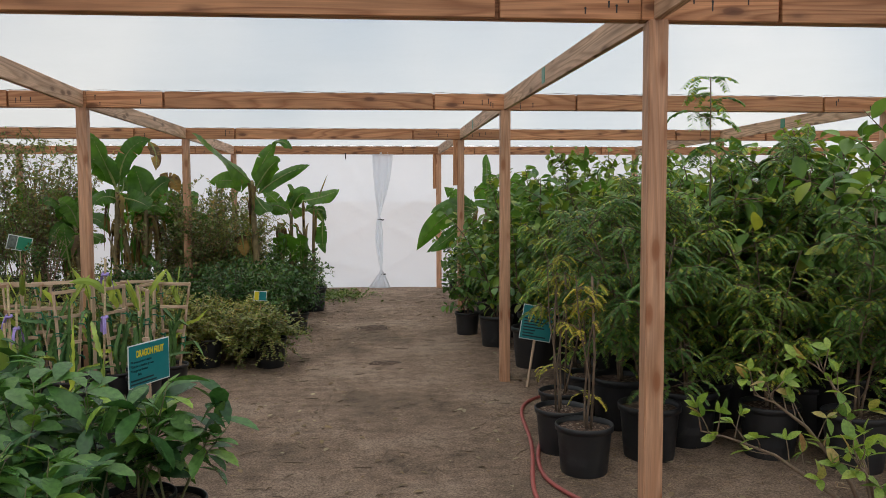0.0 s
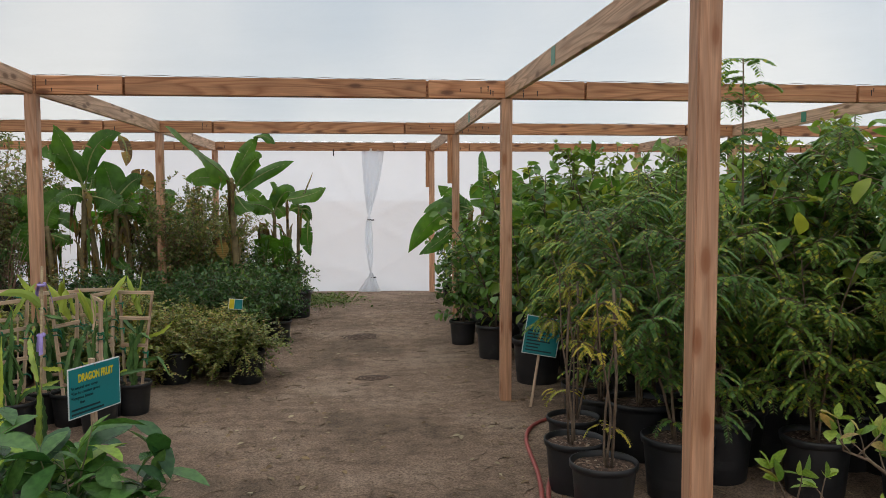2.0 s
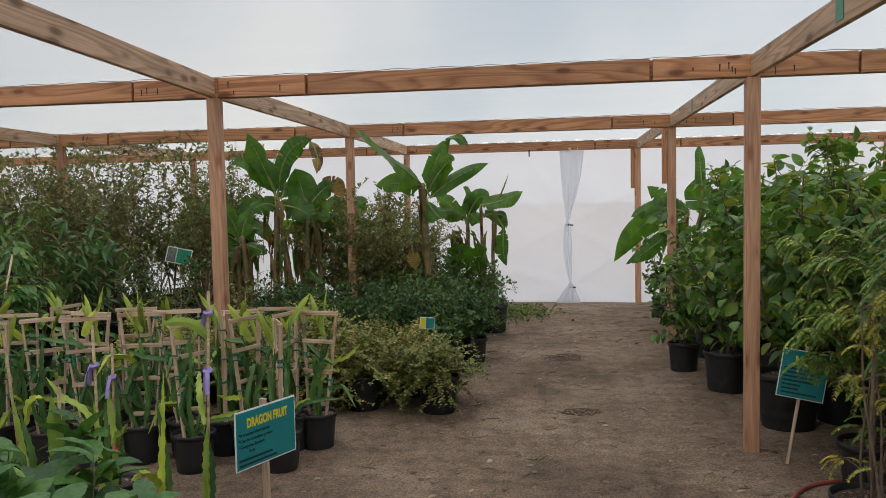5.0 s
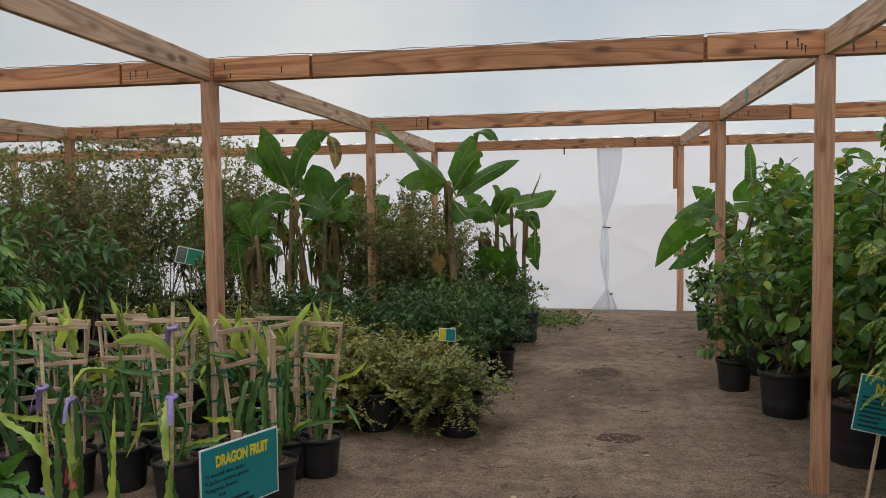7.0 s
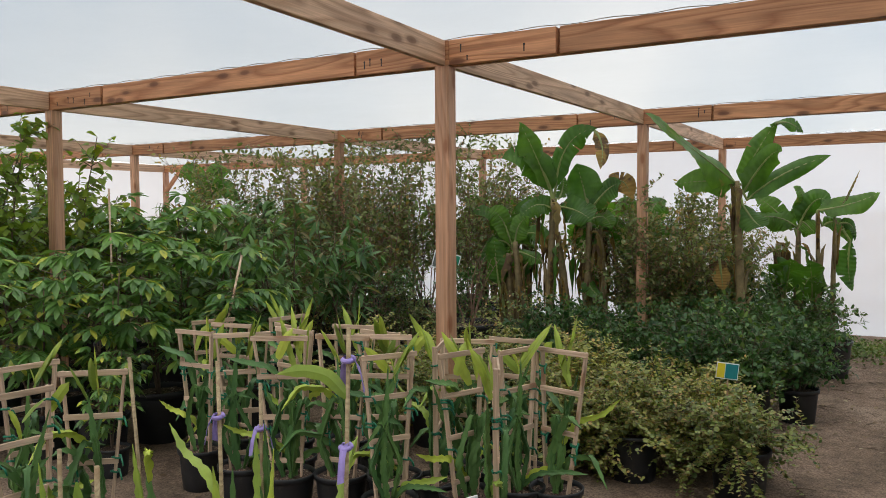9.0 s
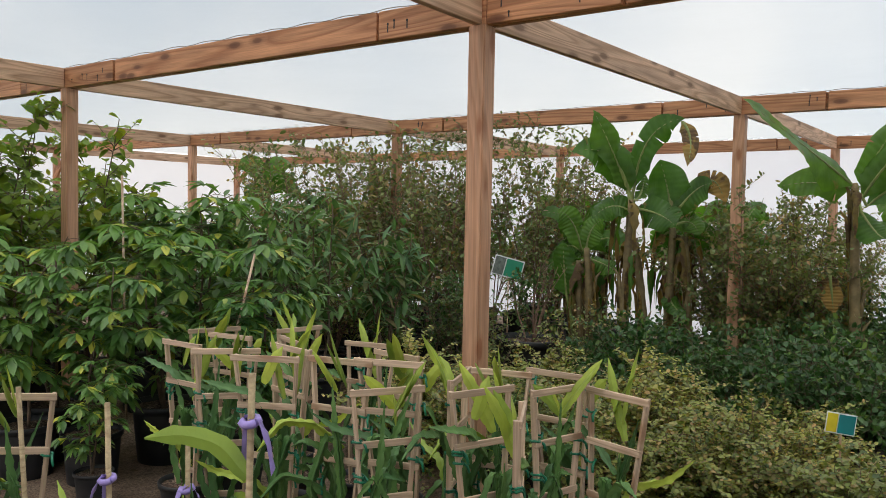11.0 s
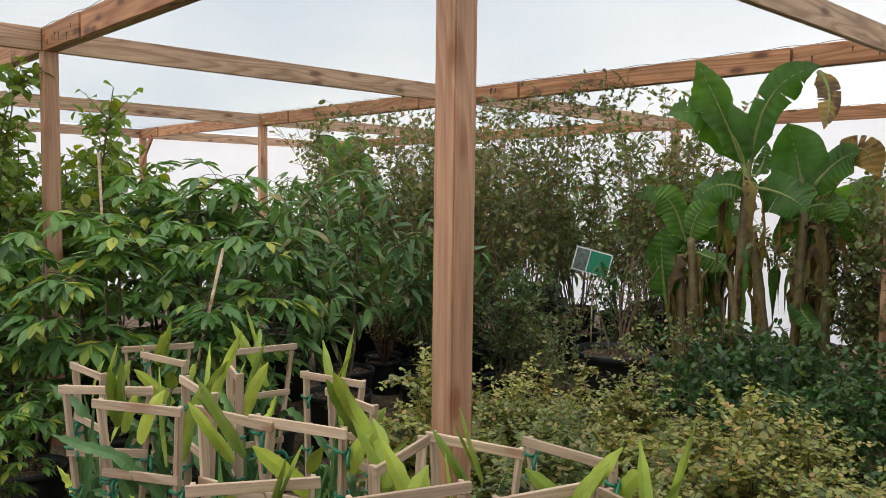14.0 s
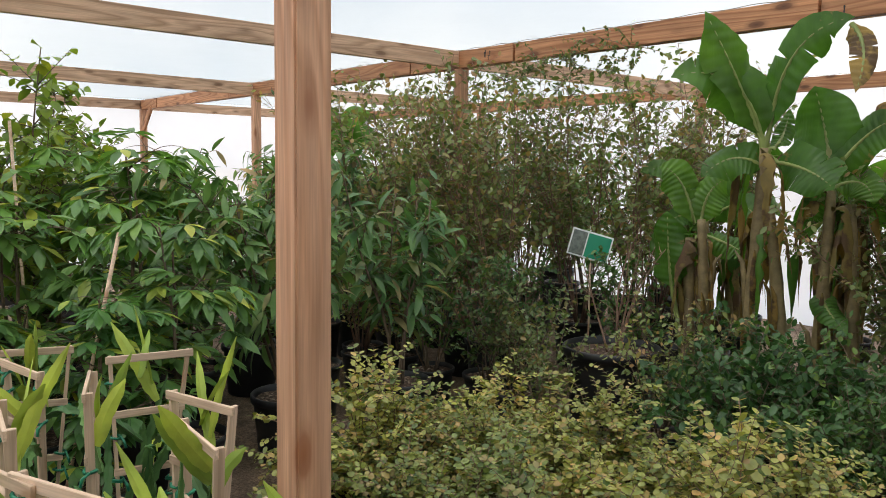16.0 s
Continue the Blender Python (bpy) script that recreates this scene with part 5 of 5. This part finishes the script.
def trellis_plant(seed, tilt):
    r = np.random.default_rng(seed)
    t = potted("dragon_fruit_plant", "dragon fruit cactus tied to a lath trellis in a pot", "cactus", "dragon fruit plants", 0.15, 0.27)
    low, high, z0, z1 = 0.07, 0.148, 0.16, 1.05
    ups = []
    for sx in (-1, 1):
        a, b = Vector((sx * low, 0, z0)), Vector((sx * high + tilt, 0, z1))
        u = part("upright", board_bm((b - a).length, 0.013, 0.03, 0.0015), LATH, t, "pale lath upright")
        u.matrix_basis = along(a, b, 90)
        ups.append((a, b))
    for s, ext in ((0.2, 0.012), (0.48, 0.012), (0.74, 0.012), (0.985, 0.018)):
        a, b = (p + (q - p) * s for p, q in ups)
        d = (b - a).normalized()
        a, b = a - d * ext, b + d * ext
        off = Vector((0, -0.0125, 0))
        g = part("rung", board_bm((b - a).length, 0.012, 0.029, 0.0015), LATH, t)
        g.matrix_basis = along(a + off, b + off)
    # stems climbing the trellis
    for k in range(5):
        x = r.uniform(-0.1, 0.1)
        e = r.uniform(-0.16, 0.16)
        y = 0.03 if k % 2 else -0.032
        zt = r.uniform(0.55, 1.02)
        v, f = rib_stem([(x * 0.4, y, 0.23), (x * 0.7 - e * 0.5, y * 1.1, 0.45), (x + e * 0.3, y * 1.6, 0.7), (x + e, y * 1.4, zt)], r.uniform(0.019, 0.03), 3, r.uniform(0, 6))
        mesh_object("stem", v, f, CACTUS, t, "dull green ribbed cactus stem", False)
    # young shoots and arching arms
    for k in range(3):
        a = r.uniform(0, 6.28)
        z = r.uniform(0.84, 1.0)
        L = r.uniform(0.13, 0.29)
        up = r.uniform(0.45, 1.05)
        x = r.uniform(-0.1, 0.1)
        v, f = rib_stem([(x, 0.02, z - 0.04), (x + 0.3 * L * math.cos(a), 0.3 * L * math.sin(a), z + 0.4 * L * up), (x + 0.65 * L * math.cos(a), 0.65 * L * math.sin(a), z + L * up)], r.uniform(0.021, 0.031), 2, r.uniform(0, 6), 0.75, 0.08)
        mesh_object("shoot", v, f, CACTUS_YOUNG, t, "bright yellow-green young cactus shoot", False)
    for k in range(3):
        a = r.uniform(0, 6.28)
        z = r.uniform(0.3, 0.85)
        L = r.uniform(0.2, 0.42)
        v, f = rib_stem([(0.02, 0.03, z - 0.1), (0.3 * L * math.cos(a), 0.3 * L * math.sin(a), z + 0.03), (0.7 * L * math.cos(a), 0.7 * L * math.sin(a), z + 0.06), (L * math.cos(a), L * math.sin(a), z + r.uniform(-0.12, 0.16))], r.uniform(0.02, 0.028), 3, r.uniform(0, 6))
        mesh_object("arm", v, f, CACTUS if k > 0 else CACTUS_YOUNG, t, "arching ribbed cactus arm", False)
    for k in range(7):
        s = r.uniform(0.3, 1.0)
        a, b = ups[k % 2]
        p = a + (b - a) * s
        ring = [(p.x + 0.021 * math.cos(g), p.y + 0.021 * math.sin(g), p.z + 0.003 * math.sin(g * 2)) for g in np.linspace(0, 6.2, 9)] + [(p.x + 0.03, p.y - 0.025, p.z - 0.015), (p.x + 0.036, p.y - 0.03, p.z - 0.04)]
        v, f = tube(ring, 0.006, 4)
        mesh_object("tie", v, f, TIE_GREEN, t, "green plastic plant tie")
    return t


trellis_models = [trellis_plant(400 + k, tl) for k, tl in enumerate((0.0, 0.05, -0.04, 0.02, -0.06))]
# x, y of the trellis, yaw of its plane
TRELLISES = [
    (-3.75, 6.33, 45), (-3.6, 6.56, -8), (-3.42, 6.33, 30), (-3.15, 6.45, 14), (-2.87, 6.55, 22), (-2.71, 6.27, 60), (-2.64, 6.62, 112), (-2.42, 6.53, 70), (-2.62, 6.88, 16), (-2.33, 7.02, 2),
    (-2.24, 6.75, 74), (-2.06, 6.83, -14), (-4.22, 6.45, 2), (-4.52, 6.82, 70), (-4.2, 6.76, 10), (-3.22, 6.93, -5), (-4.15, 7.1, 80), (-2.16, 6.34, 118), (-3.73, 5.35, 42), (-3.6, 4.98, 86),
    (-4.18, 5.34, 86), (-3.55, 7.05, 15), (-3.85, 6.85, -20),
]
for k, (x, y, yaw) in enumerate(TRELLISES):
    m = Matrix.Translation((x, y, ground_z(x, y) - 0.002)) @ Matrix.Rotation(radians(yaw), 4, "Z") @ Matrix.Scale(0.955, 4)
    if k < len(trellis_models):
        trellis_models[k].matrix_basis = m
    else:
        copy_thing(trellis_models[k % len(trellis_models)], m)


def cane_plant(x, y, height, lean, ribbons, seed, broad=""):
    r = np.random.default_rng(seed)
    t = potted("staked_cactus", "potted dragon fruit cutting on a bamboo cane with ribbons", "cactus", "staked cactus cuttings", 0.13, 0.24)
    v, f = tube([(0, 0, 0.15), (lean * 0.5, 0.01, height * 0.5), (lean, 0, height)], 0.0075, 7)
    mesh_object("cane", v, f, CANE, t, "pale bamboo cane")
    for k in range(2):
        a = r.uniform(0, 6.28)
        v, f = rib_stem([(0.02, 0.02 - 0.04 * k, 0.2), (0.03, 0.03 - 0.06 * k, 0.45), (0.04 * math.cos(a), 0.05 * math.sin(a), r.uniform(0.6, 0.95))], 0.024, 3, a)
        mesh_object("stem", v, f, CACTUS_YOUNG if k else CACTUS, t, "ribbed green cactus stem", False)
    if broad == "level":
        v, f = rib_stem([(0.05, 0.0, 1.08), (0.0, -0.03, 1.15), (-0.06, -0.08, 1.17), (-0.12, -0.13, 1.16)], 0.025, 2, -0.95, 0.7, 0.07)
        mesh_object("shoot", v, f, CACTUS_YOUNG, t, "broad bright green cactus blade", False)
    elif broad == "upright":
        a = r.uniform(3.5, 5.5)
        v, f = rib_stem([(0.03, 0.0, 0.55), (0.05 + 0.05 * math.cos(a), 0.05 * math.sin(a), 0.75), (0.05 + 0.07 * math.cos(a), 0.07 * math.sin(a), 0.98)], 0.036, 2, a + 0.8, 0.7, 0.07)
        mesh_object("shoot", v, f, CACTUS_YOUNG, t, "broad bright green cactus blade", False)
    a = r.uniform(0, 6.28)
    L, z = r.uniform(0.25, 0.45), r.uniform(0.5, 0.8)
    v, f = rib_stem([(0.02, 0.0, z - 0.12), (0.3 * L * math.cos(a), 0.3 * L * math.sin(a), z), (0.7 * L * math.cos(a), 0.7 * L * math.sin(a), z + 0.05), (L * math.cos(a), L * math.sin(a), z + r.uniform(0.0, 0.16))], 0.022, 3, a)
    mesh_object("arm", v, f, CACTUS_YOUNG, t, "arching yellow-green cactus arm", False)
    for k, (z, lilac) in enumerate(ribbons):
        cx, cy = lean * z / height, 0.0
        for q in range(2):
            a = r.uniform(0, 6.28)
            dx, dy = math.cos(a), math.sin(a)
            V, F = [], []
            for i in range(7):
                s = i / 6
                px, py, pz = cx + dx * 0.05 * s ** 0.6, cy + dy * 0.05 * s ** 0.6, z + 0.01 - 0.11 * s ** 1.6
                for w in (-0.011, 0.011):
                    for d in (0, 0.0012):
                        V.append((px - dy * w + dx * d, py + dx * w + dy * d, pz + 0.006 * math.sin(i * 2 + w * 90)))
            for i in range(6):
                a0, b0 = i * 4, (i + 1) * 4
                F += [(a0, a0 + 2, b0 + 2, b0), (a0 + 1, b0 + 1, b0 + 3, a0 + 3), (a0, b0, b0 + 1, a0 + 1), (a0 + 2, a0 + 3, b0 + 3, b0 + 2)]
            mesh_object("ribbon", V, F, RIBBON_LILAC if lilac else RIBBON_PINK, t, "lilac ribbon tail" if lilac else "pink ribbon tail")
        v, f = tube([(cx + 0.017 * math.cos(g), cy + 0.017 * math.sin(g), z + 0.004 * math.sin(g)) for g in np.linspace(0, 6.2, 10)], 0.009, 5)
        mesh_object("ribbon_knot", v, f, RIBBON_LILAC if lilac else RIBBON_PINK, t)
    t.matrix_basis = Matrix.Translation((x, y, ground_z(x, y) - 0.002))


cane_plant(-2.08, 5.05, 1.3, 0.06, [(1.2, 1), (0.92, 1)], 508, "level")
cane_plant(-2.75, 5.4, 0.98, 0.02, [(0.8, 1), (0.5, 0)], 501)
cane_plant(-2.65, 5.1, 1.13, 0.0, [(0.93, 1), (0.5, 1)], 502)
cane_plant(-3.05, 5.1, 1.1, -0.08, [(0.5, 1)], 503)
cane_plant(-2.95, 4.65, 0.9, 0.04, [(0.66, 1), (0.45, 0)], 504)
cane_plant(-2.2, 4.85, 0.7, 0.02, [(0.35, 0)], 505)

cane_plant(-2.4, 4.4, 1.0, 0.03, [(0.7, 1)], 506, "upright")
cane_plant(-2.75, 4.2, 1.05, -0.04, [(0.62, 1), (0.5, 0)], 507, "upright")

# ---- hose, tags and litter ----


def hose(points):
    P = np.array(points, float)
    u = np.linspace(0, len(P) - 1, 90)
    Q = np.stack([np.interp(u, range(len(P)), P[:, k]) for k in range(2)], 1)
    for _ in range(30):
        Q[1:-1] = (Q[:-2] + 2 * Q[1:-1] + Q[2:]) / 4
    pts = [(x, y, ground_z(x, y) + 0.013) for x, y in Q]
    v, f = tube(pts, 0.0135, 10)
    ob = mesh_object("garden_hose", v, f, HOSE_RED)
    return tagged(ob, "red rubber garden hose lying on the dirt", "hose", "hose lengths")


hose([(1.35, 6.4), (1.08, 6.35), (0.9, 6.1), (0.82, 5.8), (0.8, 5.4), (0.76, 5.0), (0.66, 4.5), (0.57, 4.1), (0.6, 3.6), (0.75, 3.1), (1.1, 2.6), (1.5, 1.9)])
hose([(1.1, 5.5), (0.93, 5.28), (0.8, 5.0), (0.72, 4.65), (0.7, 4.35), (0.8, 4.05), (1.0, 3.7), (1.3, 3.4), (1.7, 3.2)])


def tag_sign(x, y, z, yaw, roll, w, h, face, second, stake=True):
    t = new("plant_tag")
    tagged(t, "small green plant label on a thin stake", "plant label", "plant labels")
    m = Matrix.Translation((x, y, z)) @ pose(0, 0, 0, 90, 0, yaw) @ pose(0, 0, 0, 0, 0, roll)
    for name, ww, hh, ox, lift, mat in (("card", w, h, 0, 0, SIGN_WHITE), ("panel", w * 0.55, h * 0.88, w * 0.19, 0.003, face), ("picture", w * 0.34, h * 0.88, -w * 0.29, 0.003, second)):
        bm = bmesh.new()
        bmesh.ops.create_cube(bm, size=1.0, matrix=Matrix.Translation((ox, 0, lift)) @ Matrix.Diagonal((ww, hh, 0.003, 1)))
        part(name, bm, mat, t).matrix_basis = m
    st = part("stake", board_bm(1.0, 0.008, 0.012, 0.001), LATH, t)
    foot = Vector((x, y + 0.012, -0.03 if stake else 0.3))
    st.matrix_basis = along(foot, Vector((x, y + 0.012, z + h * 0.3)), 90) @ Matrix.Diagonal((z + h * 0.3 - foot.z, 1, 1, 1))


tag_sign(-4.84, 10.47, 1.12, 30, -14, 0.29, 0.19, SIGN_GREEN, SIGN_GREY)
tag_sign(-1.47, 8.1, 0.68, 20, -6, 0.13, 0.1, SIGN_TEAL, SIGN_YELLOW)

# dead leaves and twigs on the dirt
r3 = np.random.default_rng(77)
pos, way, sz = [], [], []
for _ in range(7500):
    if r3.random() < 0.6:
        x, y = r3.uniform(-1.6, 1.4), r3.uniform(-1, 14.2)
        edge = abs(x + 0.1) / 1.4
        if r3.random() > 0.2 + 0.8 * edge:
            continue
    else:
        x, y = r3.uniform(-8, 5), r3.uniform(2, 14)
    a = r3.uniform(0, 6.28)
    pos.append((x, y, ground_z(x, y) + 0.007))
    way.append((math.cos(a), math.sin(a), r3.uniform(-0.02, 0.1)))
    sz.append(0.009 + 0.06 * r3.random() ** 3)
v, f = leaves(pos, way, sz, OVAL, r3, 0.15)
tagged(mesh_object("leaf_litter", v, f, DEAD_LEAF), "scattered dry brown leaves on the dirt", "leaf litter", kind="stuff")
pile = Pile()
for _ in range(420):
    x, y = r3.uniform(-1.7, 1.5), r3.uniform(0, 14.2)
    a, L = r3.uniform(0, 6.28), r3.uniform(0.03, 0.16)
    p = [(x + L * s * math.cos(a + 0.4 * s), y + L * s * math.sin(a + 0.4 * s), ground_z(x, y) + 0.006) for s in (0, 0.5, 1)]
    pile.add(*tube(p, [0.003, 0.0035, 0.002], 4))
tagged(pile.build("twig_litter", BARK), "scattered dry twigs on the dirt", "twig litter", kind="stuff")

# straw and weeds
pos, way, sz = [], [], []
for _ in range(1500):
    x, y = (r3.uniform(0.75, 3.2), r3.uniform(3.0, 5.0)) if r3.random() < 0.6 else (r3.uniform(-5, -1.3), r3.uniform(4.6, 9.6))
    a = r3.uniform(0, 6.28)
    pos.append((x, y, ground_z(x, y) + 0.007))
    way.append((math.cos(a), math.sin(a), r3.uniform(0, 0.12)))
    sz.append(r3.uniform(0.03, 0.12))
v, f = leaves(pos, way, sz, leaf_shape(0.03, 0.0, 0.03, [(0.5, 1.0)]), r3, 0.2)
tagged(mesh_object("straw_litter", v, f, DEAD_LEAF), "pale dry straw strewn on the dirt", "straw", kind="stuff")
pos, way, sz = [], [], []
for _ in range(1600):
    x, y = r3.normal(-1.0, 0.3), r3.normal(13.3, 0.4)
    if y > 14.2:
        continue
    a = r3.uniform(0, 6.28)
    pos.append((x, y, ground_z(x, y)))
    way.append((math.cos(a), math.sin(a), r3.uniform(0.2, 1.2)))
    sz.append(r3.uniform(0.02, 0.06))
v, f = leaves(pos, way, sz, SMALL, r3, 0.4)
tagged(mesh_object("weeds", v, f, WEED), "patch of low green weeds by the end wall", "weeds", kind="stuff")

# dark stains on the aisle, built as thin low mounds of dark soil
for k, (mx, my, rad) in enumerate(((-0.32, 10.07, 0.2), (-0.2, 7.9, 0.13))):
    V, F, R, S = [(mx, my, ground_z(mx, my) + 0.016)], [], 7, 26
    for i in range(1, R + 1):
        for j in range(S):
            a = 2 * math.pi * j / S
            d = rad * i / R * (1 + 0.35 * noise.noise((math.cos(a) * 1.6, math.sin(a) * 1.6, k * 5)))
            x, y = mx + 1.5 * d * math.cos(a), my + d * math.sin(a)
            V.append((x, y, ground_z(x, y) + 0.012 * (1 - i / R) - 0.004 * (i == R) + 0.007 * noise.noise((x * 30, y * 30, 1))))
    F += [(0, 1 + j, 1 + (j + 1) % S) for j in range(S)]
    F += [(1 + i * S + j, 1 + (i + 1) * S + j, 1 + (i + 1) * S + (j + 1) % S, 1 + i * S + (j + 1) % S) for i in range(R - 1) for j in range(S)]
    tagged(mesh_object("dirt_stain", V, F, SOIL), "small dark stain on the dirt, built as a low mound", "soil", "soil patches")

# leaves grown over the cross beam
rv = np.random.default_rng(900)
vine = Pile()
pos, way, sz = [], [], []
for _ in range(60):
    x = rv.uniform(-5.85, -4.6)
    p = bent((x, 10.6, rv.uniform(2.3, 2.5)), (rv.uniform(-1, 1), -0.4, rv.uniform(-0.2, 0.5)), rv.uniform(0.15, 0.4), rv, 0.3, 0.2, 5)
    p[:, 2] = np.minimum(p[:, 2], 2.59)
    p[:, 1] = np.minimum(p[:, 1], 10.6)
    vine.add(*tube(p, np.linspace(0.003, 0.001, len(p)), 3))
    for s in np.linspace(0.1, 0.99, 14):
        o, tan = spot(p, s)
        pos.append(o)
        way.append(tan * 0.4 + rv.normal(0, 0.7, 3))
        sz.append(rv.uniform(0.02, 0.042))
tangle = new("climbing_vine")
tagged(tangle, "small-leaved olive vine grown along the roof beam", "vine")
vine.build("stem", BARK_RED, tangle)
v, f = leaves(pos, way, sz, SMALL, rv, 0.5)
mesh_object("foliage", v, f, LEAF_TWIG, tangle)

# pale stakes leaning among the saplings
for a, b in (((-4.8, 6.95, -0.05), (-4.6, 7.2, 1.36)), ((-6.0, 7.2, -0.05), (-5.9, 7.1, 1.85))):
    v, f = tube([a, [(p + q) / 2 for p, q in zip(a, b)], b], 0.008, 8)
    tagged(mesh_object("wooden_stake", v, f, LATH), "pale wooden stake leaning among the saplings", "stake", "sapling stakes")
